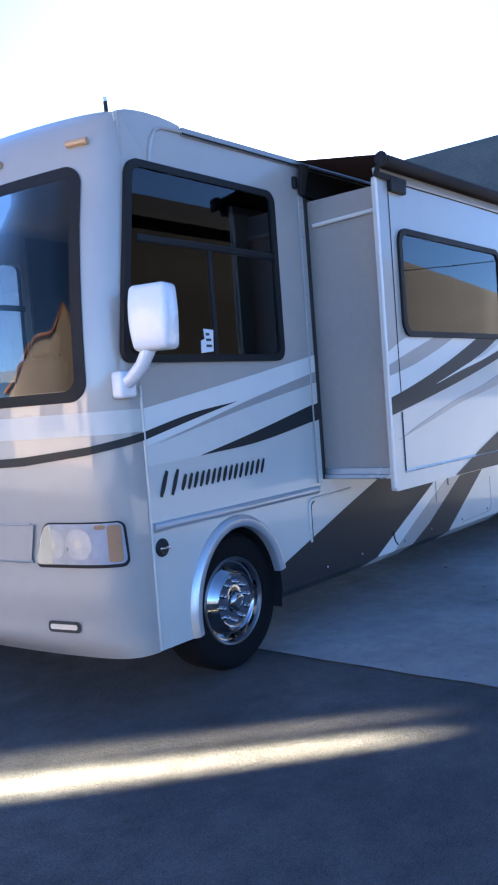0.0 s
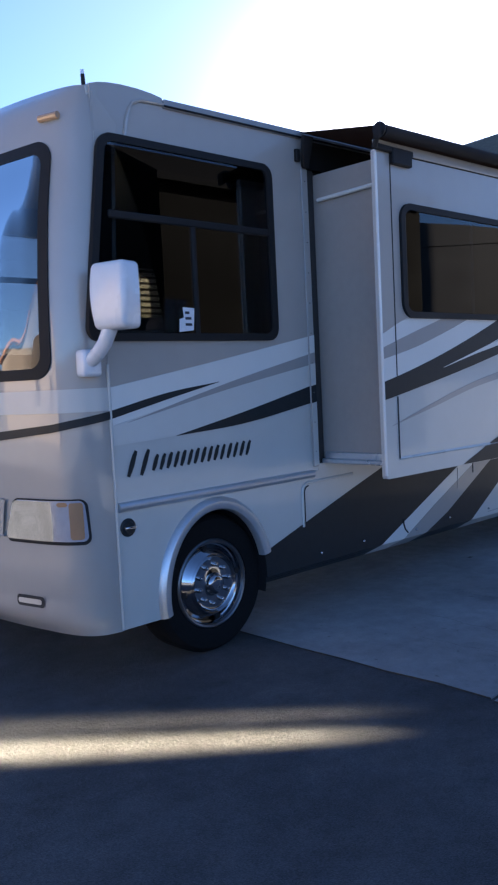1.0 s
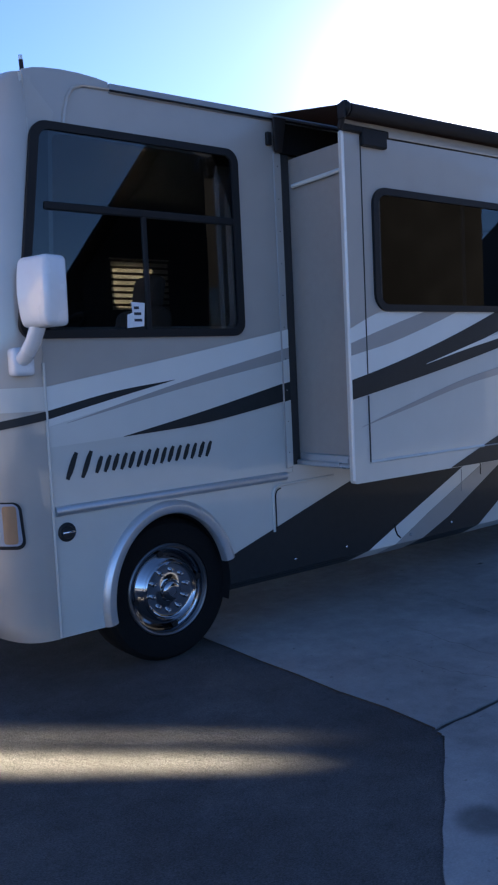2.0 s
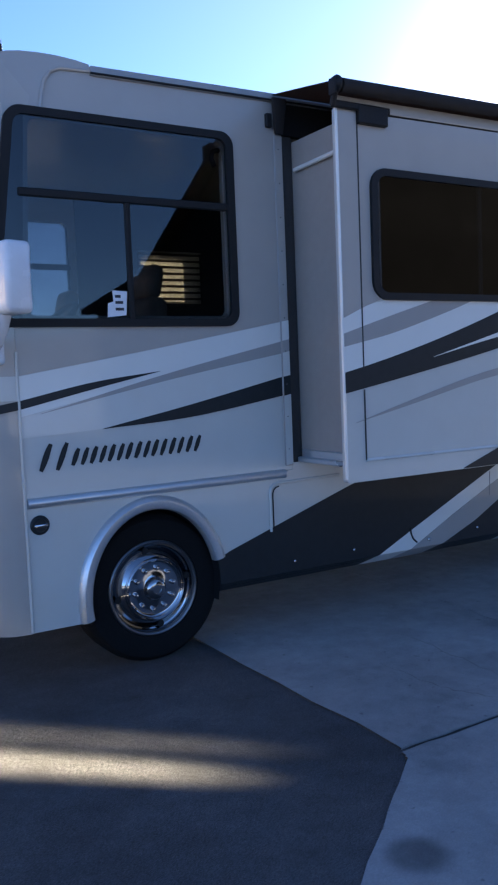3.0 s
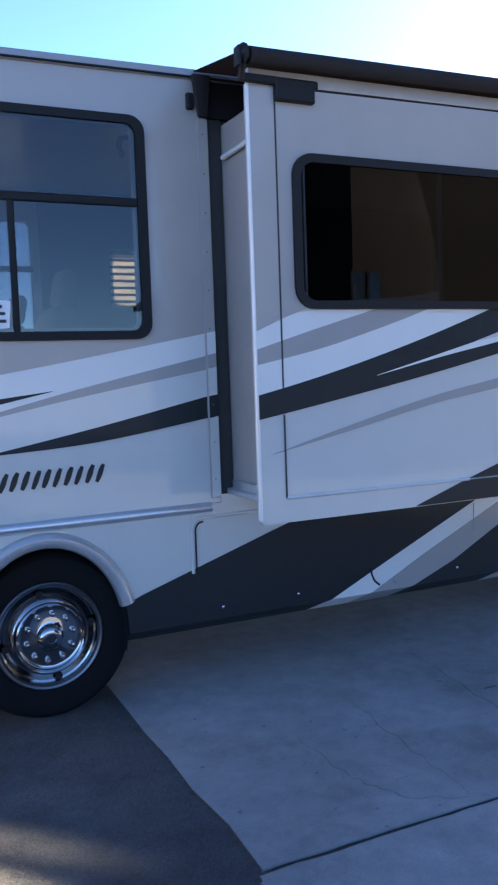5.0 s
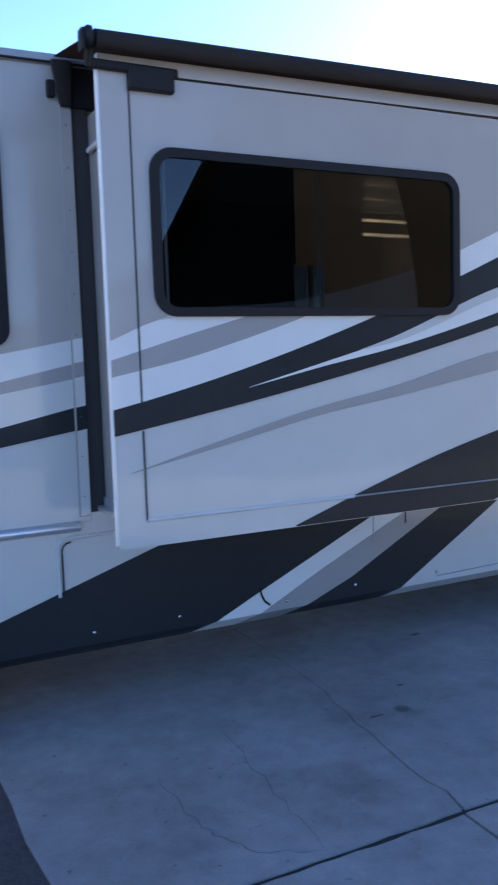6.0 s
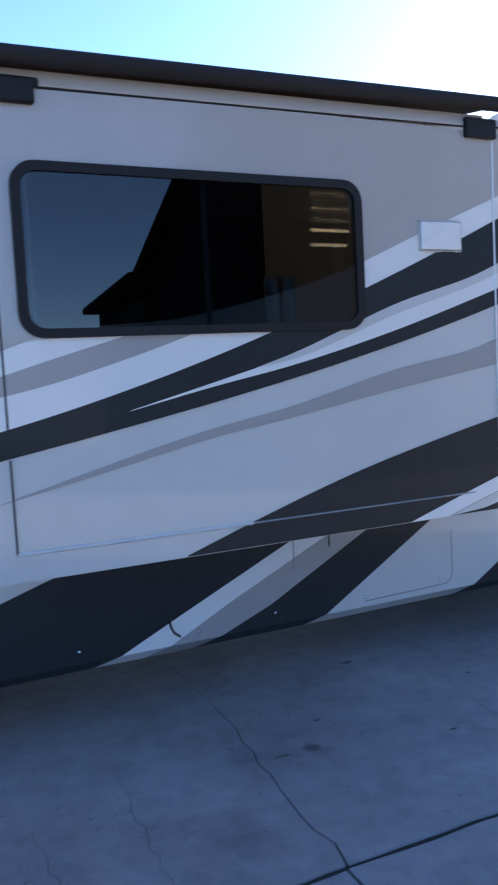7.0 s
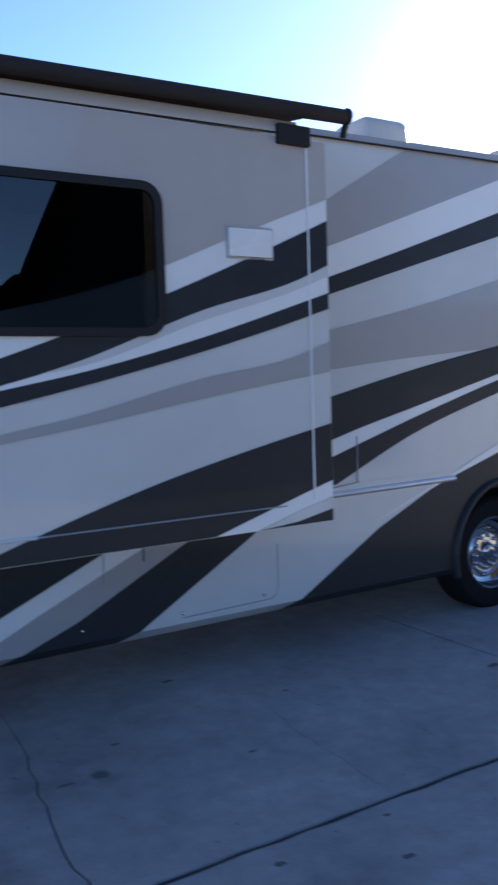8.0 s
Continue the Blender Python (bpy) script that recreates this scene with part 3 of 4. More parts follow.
# wheel-arch flares
def flare(cx, cz, rx, rz, a0, a1, width, material, n=40):
    bm = bmesh.new()
    prof = [(0.0, 0.0), (0.12, -0.022), (0.35, -0.034), (0.65, -0.034), (0.9, -0.026), (1.0, -0.012), (1.0, 0.02)]
    rings = []
    for i in range(n + 1):
        a = radians(a0 + (a1 - a0) * i / n)
        rings.append([bm.verts.new((cx + (rx - width * q) * math.cos(a), y, cz + (rz - width * q) * math.sin(a))) for q, y in prof])
    for a, b in zip(rings, rings[1:]):
        for k in range(len(prof) - 1):
            bm.faces.new((a[k], a[k + 1], b[k + 1], b[k]))
    return part("wheel_flare", bm, material, rv, "rounded satin wheel-arch flare")


flare(3.285, 0.40, 0.43, 0.505, 191, 15, 0.073, M_ALU)
flare(8.69, 0.42, 0.48, 0.52, 193, -10, 0.05, M_DARK)
for cx, cz, rx, rz in ((3.285, 0.40, 0.378, 0.433), (8.69, 0.42, 0.424, 0.464)):
    bm = bmesh.new()
    top = [[bm.verts.new((p[0], y, p[1])) for p in arch(cx, cz, rx, rz, 195, -15)] for y in (-0.001, 0.62)]
    for i in range(22):
        bm.faces.new((top[0][i], top[0][i + 1], top[1][i + 1], top[1][i]))
    bm.faces.new(top[1])
    part("wheel_well", bm, M_BLACK, rv, recalc=False)


# wheels
def wheel(cx, face, deep):
    hub_z, R = 0.398, 0.398
    tyre_prof = [(0.25, 0.02), (0.262, 0.0), (0.33, -0.016), (0.368, -0.01), (0.388, 0.012), (R, 0.035), (R, 0.19), (0.385, 0.215), (0.34, 0.228), (0.26, 0.2)]
    w = part("wheel", lathe(tyre_prof, cx, face, hub_z, 56), M_TYRE, rv, "black road tyre with chrome cover")
    for k in range(3):
        part("tread_groove", lathe([(R + 0.001, 0.06 + 0.045 * k), (R - 0.012, 0.063 + 0.045 * k), (R - 0.012, 0.073 + 0.045 * k), (R + 0.001, 0.076 + 0.045 * k)], cx, face, hub_z, 40), M_BLACK, w)
    prof = [(0.268, 0.02), (0.266, 0.0), (0.258, -0.006), (0.248, -0.002), (0.24, 0.012), (0.236, 0.034), (0.228, 0.037), (0.215, 0.024), (0.195, 0.008), (0.184, -0.004), (0.178, -0.008), (0.174, -0.004), (0.168, -0.010), (0.163, -0.006),
            (0.156, -0.011), (0.150, -0.007), (0.14, -0.006), (0.075, -0.007), (0.066, -0.010), (0.060, -0.026), (0.052, -0.038), (0.04, -0.043), (0.024, -0.044), (0.022, -0.04), (0.001, -0.04)]
    prof = [(r * 0.965, y + deep * min(1.0, max(0.0, (0.25 - r) / 0.05))) for r, y in prof]
    part("trim_ring", lathe(prof[:5], cx, face, hub_z, 64), M_RING, w, "dull grey outer trim ring")
    part("wheel_cover", lathe(prof[4:], cx, face, hub_z, 64), M_COVER, w, "polished chrome wheel cover")
    nut = lathe([(0.001, -0.026), (0.007, -0.025), (0.012, -0.019), (0.0135, -0.008), (0.014, 0.0), (0.019, 0.003)], 0, 0, 0, 14)
    nut = part("wheel_nut", nut, M_CHROME, w)
    hole = lathe([(0.001, -0.002), (0.017, -0.002), (0.019, 0.006)], 0, 0, 0, 14)
    hole = part("vent_hole", hole, M_BLACK, w)
    for i in range(10):
        o = nut if i == 0 else nut.copy()
        if i:
            scene.collection.objects.link(o)
        a = radians(36 * i + 10)
        o.location = (cx + 0.111 * math.cos(a), face - 0.006 + deep, hub_z + 0.111 * math.sin(a))
    for i in range(4):
        o = hole if i == 0 else hole.copy()
        if i:
            scene.collection.objects.link(o)
        a = radians(90 * i + 100)
        o.location = (cx + 0.205 * math.cos(a), face + 0.012 + deep, hub_z + 0.205 * math.sin(a))
    return w


wheel(3.303, 0.075, 0.0)
wheel(8.70, 0.08, 0.075)
part("wheel", lathe([(0.26, 0.02), (0.33, -0.016), (0.398, 0.035), (0.398, 0.19), (0.34, 0.228), (0.26, 0.2), (0.01, 0.1)], 3.297, 2.2, 0.398, 40), M_TYRE, rv)
part("wheel", lathe([(0.26, 0.02), (0.33, -0.016), (0.398, 0.035), (0.398, 0.19), (0.34, 0.228), (0.26, 0.2), (0.01, 0.1)], 8.70, 2.2, 0.398, 40), M_TYRE, rv)

# main side window with its bars
win = window(rv, "side_window", WIN_OUT, WIN_IN, -0.024, 0.03, M_GLASS, "wide black-framed sliding cab window")
part("window_bar", box(2.67, 3.802, -0.022, 0.0, 2.385, 2.425, 0.006, 1), M_BLACK, win)
part("window_bar", box(3.203, 3.233, -0.022, 0.0, 1.81, 2.39, 0.006, 1), M_BLACK, win)
part("window_backing", plate([(2.54, 1.8), (2.66, 1.8), (2.72, 2.77), (2.67, 2.77)], [], -0.007, 0.003), M_BLACK, win, smooth=False)
tag = part("window_tag", plate([(3.085, 1.822), (3.185, 1.832), (3.195, 1.95), (3.115, 1.955), (3.12, 1.9), (3.09, 1.89)], [], -0.0165, 0.002), M_PAPER, smooth=False)
tagged(tag, "creased white paper tag propped inside the cab window", "tag")
for z, w in ((1.918, 0.03), (1.888, 0.042), (1.855, 0.045)):
    part("print_bar", box(3.128, 3.128 + w, -0.0185, -0.0175, z, z + 0.014), M_INK, tag, smooth=False)
part("shade_clip", tube([(3.745, 0.01, 2.62), (3.73, 0.015, 2.66), (3.74, 0.02, 2.7), (3.775, 0.01, 2.71)], 0.014, 8), M_BLACK, win)
# front cap: a plan curve from the side seam round the nose, drawn back towards the roof
PLAN = [(2.62, 0.0), (2.56, 0.004), (2.50, 0.018), (2.45, 0.045), (2.41, 0.085), (2.38, 0.14), (2.353, 0.22), (2.33, 0.32), (2.29, 0.52), (2.255, 0.8), (2.235, 1.05), (2.23, 1.25)]
PLAN = PLAN + [(x, 2.5 - y) for x, y in reversed(PLAN[:-1])]
knots = [Vector((*p, 0)) for p in PLAN]
fine = []
for i in range(len(knots) - 1):
    p0, p1, p2, p3 = knots[max(i - 1, 0)], knots[i], knots[i + 1], knots[min(i + 2, len(knots) - 1)]
    for w in range(10):
        t = w / 10
        q = 0.5 * (2 * p1 + (p2 - p0) * t + (2 * p0 - 5 * p1 + 4 * p2 - p3) * t**2 + (3 * p1 - p0 - 3 * p2 + p3) * t**3)
        fine.append((q.x, q.y))
PLAN = fine + [PLAN[-1]]
ARC = [0.0]
for a, b in zip(PLAN, PLAN[1:]):
    ARC.append(ARC[-1] + math.dist(a, b))
KZ = [(0.30, 0.80), (0.36, 0.95), (0.5, 1.0), (0.62, 1.02), (0.72, 1.005), (1.2, 1.03), (1.5, 1.045), (1.66, 1.04), (2.1, 0.98), (2.45, 0.86), (2.72, 0.70), (2.85, 0.64), (2.92, 0.56), (2.97, 0.46), (3.005, 0.32), (3.025, 0.1), (3.032, -0.35)]


KZ = [tuple(p) for p in smooth_line(KZ, 220)]


def cap_point(s, z, lift=0.0):
    x, y = np.interp(s, ARC, [p[0] for p in PLAN]), np.interp(s, ARC, [p[1] for p in PLAN])
    k = np.interp(z, [p[0] for p in KZ], [p[1] for p in KZ])
    e = 0.01
    dx = np.interp(s + e, ARC, [p[0] for p in PLAN]) - np.interp(s - e, ARC, [p[0] for p in PLAN])
    dy = np.interp(s + e, ARC, [p[1] for p in PLAN]) - np.interp(s - e, ARC, [p[1] for p in PLAN])
    q = math.hypot(dx, dy) or 1
    crown = max(0.0, z - 2.8) / 0.232                       # roof edge rolls inward
    y += (1.25 - y) * 0.02 * crown**3
    z += 0.075 * crown**2 * (1 - ((y - 1.25) / 1.25) ** 2)
    return Vector((2.62 - (2.62 - x) * k - dy / q * lift, y + dx / q * lift, z))


S_END = ARC[-1]
WS0, WS1 = 0.31, S_END - 0.31


def in_screen(s, z, grow=0.0):
    return WS0 - grow < s < WS1 + grow and 1.63 - grow < z < 2.735 + grow


def s1_max(rows):
    return max(r[2] - r[1] for r in rows)


def sheet(rows, lift, name, material, parent, label="", smooth=True):
    """A skin on the cap from rows of (height, first s, last s)."""
    bm = bmesh.new()
    n = max(24, int((s1_max(rows)) / 0.008))
    grid = [[bm.verts.new(cap_point(s0 + (s1 - s0) * i / n, z, lift)) for i in range(n + 1)] for z, s0, s1 in rows]
    for a, b in zip(grid, grid[1:]):
        for i in range(n):
            bm.faces.new((a[i], a[i + 1], b[i + 1], b[i]))
    return part(name, bm, material, parent, label, smooth)


def round_rows(z0, z1, s0, s1, r, n=8):
    rows = []
    for i in range(n + 1):
        a = math.pi / 2 * i / n
        rows.append((z0 + r - r * math.cos(a), s0 + r - r * math.sin(a), s1 - r + r * math.sin(a)))
    for i in range(1, 10):
        rows.append((z0 + r + (z1 - z0 - 2 * r) * i / 10, s0, s1))
    for i in range(n + 1):
        a = math.pi / 2 * i / n
        rows.append((z1 - r + r * math.sin(a), s0 + r - r * math.cos(a), s1 - r + r * math.cos(a)))
    return rows


bm = bmesh.new()
NS, zs = 200, list(np.linspace(0.30, 2.8, 150)) + list(np.linspace(2.82, 3.0, 10)) + [3.01, 3.018, 3.025, 3.029, 3.032]
ss = [S_END * (0.5 - 0.5 * math.cos(math.pi * i / NS)) * 0.55 + S_END * i / NS * 0.45 for i in range(NS + 1)]
grid = [[bm.verts.new(cap_point(s, z)) for s in ss] for z in zs]
for j in range(len(zs) - 1):
    for i in range(NS):
        if not in_screen((ss[i] + ss[i + 1]) / 2, (zs[j] + zs[j + 1]) / 2, -0.03):
            bm.faces.new((grid[j][i], grid[j][i + 1], grid[j + 1][i + 1], grid[j + 1][i]))
front = part("front_cap", bm, M_CAP, rv, "champagne moulded front cap", angle=60)
rows = round_rows(1.60, 2.765, WS0 - 0.03, WS1 + 0.03, 0.10)
inner = round_rows(1.655, 2.705, WS0 + 0.025, WS1 - 0.025, 0.07)
bm = bmesh.new()


def outline(rows):
    return [(s0, z) for z, s0, s1 in rows] + [(s1, z) for z, s0, s1 in reversed(rows)]


n_c = 46
for a, b in ((outline(rows), outline(inner)),):
    fine_a, fine_b = [], []
    for lst, fine in ((a, fine_a), (b, fine_b)):
        for i, p in enumerate(lst):
            q = lst[(i + 1) % len(lst)]
            k = n_c if abs(q[0] - p[0]) > 1 else 1
            fine += [(p[0] + (q[0] - p[0]) * w / k, p[1] + (q[1] - p[1]) * w / k) for w in range(k)]
    va = [bm.verts.new(cap_point(s, z, 0.010)) for s, z in fine_a]
    vb = [bm.verts.new(cap_point(s, z, 0.014)) for s, z in fine_b]
    vc = [bm.verts.new(cap_point(s, z, -0.02)) for s, z in fine_a]
    for i in range(len(va)):
        j = (i + 1) % len(va)
        bm.faces.new((va[i], va[j], vb[j], vb[i]))
        bm.faces.new((va[i], va[j], vc[j], vc[i]))
part("windshield", bm, M_BLACK, front, "black-gasketed curved windshield")
g = sheet(inner, 0.011, "windshield_glass", M_SCREEN, front)
g.visible_shadow = False
# paint on the cap: white shoulder band and charcoal streak
ribs = [(z, 0.0, S_END) for z in np.linspace(1.43, 1.545, 5)]
sheet(ribs, 0.007, "stripe", M_SILVER, front, "white painted shoulder band")


def cap_ribbon(tops, bots, material, lift, label):
    bm = bmesh.new()
    n = 130
    ss_ = np.linspace(0, tops[-1][0], n + 1)
    a = [bm.verts.new(cap_point(s, np.interp(s, [p[0] for p in tops], [p[1] for p in tops]), lift)) for s in ss_]
    b = [bm.verts.new(cap_point(s, np.interp(s, [p[0] for p in bots], [p[1] for p in bots]), lift)) for s in ss_]
    for i in range(n):
        bm.faces.new((a[i], a[i + 1], b[i + 1], b[i]))
    return part("stripe", bm, material, front, label)


cap_ribbon([(0, 1.428), (0.3, 1.375), (0.7, 1.34), (1.6, 1.31), (2.4, 1.34)], [(0, 1.386), (0.3, 1.335), (0.7, 1.295), (1.6, 1.265), (2.4, 1.33)], M_DARK, 0.010, "charcoal painted streak")
# head lamps, fog lamps
def lamp_rows(z0, z1, s0, s1, r, n=6):
    """Rows of a lamp whose inner end sweeps outward towards the bottom."""
    rows = []
    for z, a, b in round_rows(z0, z1, s0, s1, r, n):
        low = 1 - (z - z0) / (z1 - z0)
        rows.append((z, a - 0.012 * low, b + 0.075 * low) if s0 < 1 else (z, a - 0.075 * low, b + 0.012 * low))
    return rows


for s0, s1 in ((0.165, 0.60), (S_END - 0.60, S_END - 0.165)):
    near = s0 < 1
    hl = sheet(lamp_rows(0.79, 0.995, s0, s1, 0.03), 0.012, "headlight", M_LAMP, rv, "clear faceted headlight with amber corner")
    sheet(lamp_rows(0.772, 1.003, s0 - 0.014, s1 + 0.014, 0.04), 0.008, "lamp_surround", M_BLACK, hl)
    out = (lambda d: s0 + d) if near else (lambda d: s1 - d)
    for d0, d1, zz in ((0.008, 0.075, (0.80, 0.985)), (0.08, 0.14, (0.965, 0.988))):
        sheet(round_rows(*zz, min(out(d0), out(d1)), max(out(d0), out(d1)), 0.014, 4), 0.0145, "corner_lens", M_AMBER, hl)
    for d in (0.235, 0.40):
        sheet(round_rows(0.815, 0.97, out(d) - 0.0775, out(d) + 0.0775, 0.074, 8), 0.0150, "reflector", M_BOWL, hl)
        sheet(round_rows(0.87, 0.915, out(d) - 0.0225, out(d) + 0.0225, 0.021, 6), 0.0175, "bulb_cap", M_ALU, hl)
    c = sheet(lamp_rows(0.792, 0.993, s0, s1, 0.03), 0.022, "lens", M_CLEAR, hl)
    c.visible_shadow = False
for s0, s1 in ((0.445, 0.63), (S_END - 0.63, S_END - 0.445)):
    fog = sheet(round_rows(0.438, 0.497, s0 - 0.012, s1 + 0.012, 0.022, 4), 0.006, "fog_light", M_DULLGREY, front, "slim bright fog light in a dark recess")
    sheet(round_rows(0.455, 0.482, s0 + 0.006, s1 - 0.006, 0.012, 4), 0.012, "lens", M_ALU, fog)
# moulded nose band between the lamps
sheet([(z, 0.715 - 0.04 * (z - 0.8) / 0.19, S_END - 0.715 + 0.04 * (z - 0.8) / 0.19) for z in np.linspace(0.80, 0.99, 8)], 0.014, "nose_band", M_CAP, front)
for z, m in ((0.799, M_TRIM), (0.991, M_CAP)):
    part("nose_edge", tube([tuple(cap_point(s, z, 0.010)) for s in np.linspace(0.70, S_END - 0.70, 40)], 0.007, 6), m, front)
# clearance lamps along the brow
for s in (0.30, 0.9, S_END / 2, S_END - 0.9, S_END - 0.30):
    p = cap_point(s, 2.87, 0.012)
    q = (cap_point(s + 0.05, 2.87, 0.012) - cap_point(s - 0.05, 2.87, 0.012)).normalized()
    part("clearance_lamp", tube([p - q * 0.06, p - q * 0.05, p + q * 0.05, p + q * 0.06], 0.018, 10), M_AMBER, front, "amber clearance lamp")
# upper cap return over the side, with its curved bead
bm = plate([(2.612, 3.026), (2.612, 2.804), (2.80, 2.804), (2.815, 2.87), (2.85, 2.96), (2.91, 2.995), (3.06, 3.0), (3.06, 3.038), (2.99, 3.049), (2.90, 3.056), (2.80, 3.056), (2.72, 3.05), (2.66, 3.040)], [], -0.0045, 0.09)
for v in bm.verts:
    if v.co.x < 2.63:
        v.co.y += 0.0035
part("cap_return", bm, M_CAP, rv, smooth=False)
part("cap_bead", tube([(2.80, -0.009, 2.80), (2.812, -0.009, 2.87), (2.83, -0.009, 2.93), (2.86, -0.009, 2.975), (2.91, -0.009, 2.998), (3.06, -0.009, 3.004)], 0.009, 8), M_CAP, rv)
# antenna
ant = part("antenna", tube([(2.675, 0.14, 3.03), (2.675, 0.14, 3.085), (2.673, 0.14, 3.12)], 0.011, 10), M_BLACK, rv, "stubby black roof antenna")
part("antenna_tip", tube([(2.673, 0.14, 3.12), (2.672, 0.14, 3.142)], 0.010, 10), M_ALU, ant)

# roof with rail, far side, tail
bm = bmesh.new()
ny = 14
ends = []
for x in (2.60, X_END):
    ends.append([bm.verts.new((x, 0.012 + 2.476 * i / ny, 3.02 + 0.012 * (x - 3.06) + 0.085 * math.sin(math.pi * i / ny) ** 0.8)) for i in range(ny + 1)] + [bm.verts.new((x, 2.488 - 2.476 * i / ny, 2.97)) for i in range(ny + 1)])
for k in range(len(ends[0])):
    j = (k + 1) % len(ends[0])
    bm.faces.new((ends[0][k], ends[0][j], ends[1][j], ends[1][k]))
for e in ends:
    bm.faces.new(e)
part("roof", bm, M_SILVER, rv, "pale crowned motorhome roof")
bm = box(3.06, X_END, -0.022, 0.02, 2.985, 3.03, 0.006, 2)
for v in bm.verts:
    v.co.z += 0.012 * (v.co.x - 3.06)
part("roof_rail", bm, M_TRIM, rv, "dark roof-edge rail", smooth=False)
part("roof_rail", tube([(3.06, -0.022, 2.994), (X_END, -0.022, 3.093)], 0.006, 6), M_BLACK, rv)
FW = [(2.75, 3.79, 1.83, 2.75), (4.40, 4.90, 2.15, 2.54), (7.44, 8.42, 2.30, 2.985)]
outer = [(2.62, 0.315), (X_END, 0.33), (X_END, RAIL), (2.62, RAIL)]
part("far_side_panel", plate(outer, [rounded(*w, 0.05) for w in FW], 2.455, 0.045), M_SILVER, rv, smooth=False)
for w in FW:
    f = window(rv, "side_window", rounded(w[0] - 0.03, w[1] + 0.03, w[2] - 0.03, w[3] + 0.03, 0.06), rounded(*w, 0.05), 2.46, 0.055, M_GLASS if w is FW[0] else M_CLEAR, "black-framed side window")
    if w is FW[0]:
        part("window_bar", box(2.74, 3.80, 2.45, 2.475, 2.385, 2.43, 0.006, 1), M_BLACK, f)
        part("window_bar", box(3.203, 3.233, 2.45, 2.475, 1.82, 2.39, 0.006, 1), M_BLACK, f)
bm = box(X_END - 0.045, X_END, 0.003, 2.497, 0.33, RAIL, 0.0)
part("tail_panel", bm, M_SILVER, rv, smooth=False)
part("floor_pan", box(2.64, X_END - 0.05, 0.05, 2.45, 0.86, 0.96), M_BLACK, rv, smooth=False)
part("chassis", box(4.0, 8.15, 0.30, 2.2, 0.40, 0.859, 0.02, 1), M_BLACK, rv, "dark underbody tanks and frame", smooth=False)
part("inner_lining", plate([(3.85, 0.97), (X_END - 0.06, 0.97), (X_END - 0.06, 2.985), (3.85, 2.985)], [rounded(*FW[1], 0.05), rounded(7.44, 8.42, 2.30, 2.975, 0.05)], 2.43, 0.02), M_INT, rv, "brown wall lining", smooth=False)
part("ceiling_lining", box(2.8, X_END - 0.06, 0.06, 2.44, 2.992, 3.004), M_INT, rv, smooth=False)
part("dashboard", box(2.42, 2.78, 0.12, 2.38, 1.25, 1.66, 0.05, 3), M_INT, rv)
# window blinds on the far side
def blind(x0, x1, top, strips, gap_material):
    """A slatted blind: cream slats with dark bands between them."""
    bl = part("window_blind", box(x0, x1, 2.405, 2.445, top, top + 0.012, 0.004, 1), M_BLIND, rv, "cream slatted blind lit by low sun", smooth=False)
    for (z0, z1), (below, _) in zip(strips, strips[1:] + [(strips[-1][1], 0)]):
        part("slat", box(x0 + 0.01, x1 - 0.01, 2.418, 2.421, z0, z1), M_BLIND, bl, smooth=False)
        if below - z1 > 0.002:
            part("band", box(x0 + 0.01, x1 - 0.01, 2.422, 2.426, z1, below), gap_material, bl, smooth=False)
    return bl


# the cab blind's dark bands stand in for shade where its slats overlap
blind(4.36, 4.94, 2.548, [(2.13 + 0.052 * i, 2.162 + 0.052 * i) for i in range(9)][:8] + [(2.546, 2.56)], M_SHADE)
blind(7.40, 8.46, 2.975, [(2.742, 2.768), (2.865, 2.892), (2.945, 2.972)], M_INT)
part("window_shade", box(7.64, 8.44, 2.425, 2.44, 2.28, 2.741), M_SHADE, rv, "brown pull-down shade", smooth=False)
part("window_curtain", box(7.38, 7.645, 2.42, 2.44, 2.28, 2.741), M_INT, rv, "dark side curtain", smooth=False)


# cab seats and steering wheel
def cab_seat(cy):
    s = part("cab_seat", box(2.98, 3.48, cy - 0.26, cy + 0.26, 1.28, 1.45, 0.06, 3), M_SEAT, rv, "tan leather captain's seat")
    bk = box(-0.07, 0.07, -0.25, 0.25, 0, 0.56, 0.06, 3)
    bmesh.ops.transform(bk, matrix=pose(3.42, cy, 1.42, 0, 12, 0), verts=bk.verts)
    part("backrest", bk, M_SEAT, s)
    hd = box(-0.05, 0.05, -0.13, 0.13, 0, 0.2, 0.045, 3)
    bmesh.ops.transform(hd, matrix=pose(3.55, cy, 1.965, 0, 12, 0), verts=hd.verts)
    part("headrest", hd, M_SEAT, s)
    part("pedestal", box(3.06, 3.41, cy - 0.16, cy + 0.16, 0.955, 1.3, 0.02, 1), M_BLACK, s)


cab_seat(0.55)
cab_seat(1.95)
ring = [Vector((0.21 * math.cos(2 * math.pi * i / 36), 0.21 * math.sin(2 * math.pi * i / 36), 0)) for i in range(36)]
mw = pose(2.97, 0.58, 1.80, 0, -42, 0)
sw = part("steering_wheel", tube([mw @ p for p in ring], 0.015, 8, closed=True), M_BLACK, rv, "black steering wheel")
part("spoke", tube([mw @ Vector((0, -0.2, 0)), mw @ Vector((0, 0, -0.03)), mw @ Vector((0, 0.2, 0))], 0.016, 8), M_BLACK, sw)
part("column", tube([mw @ Vector((0, 0, -0.02)), mw @ Vector((0, 0, -0.32))], 0.035, 10), M_BLACK, sw)

# door mirror
mir = bmesh.new()
box(-0.065, 0.065, -0.112, 0.112, -0.158, 0.158, 0.026, 4, mir)
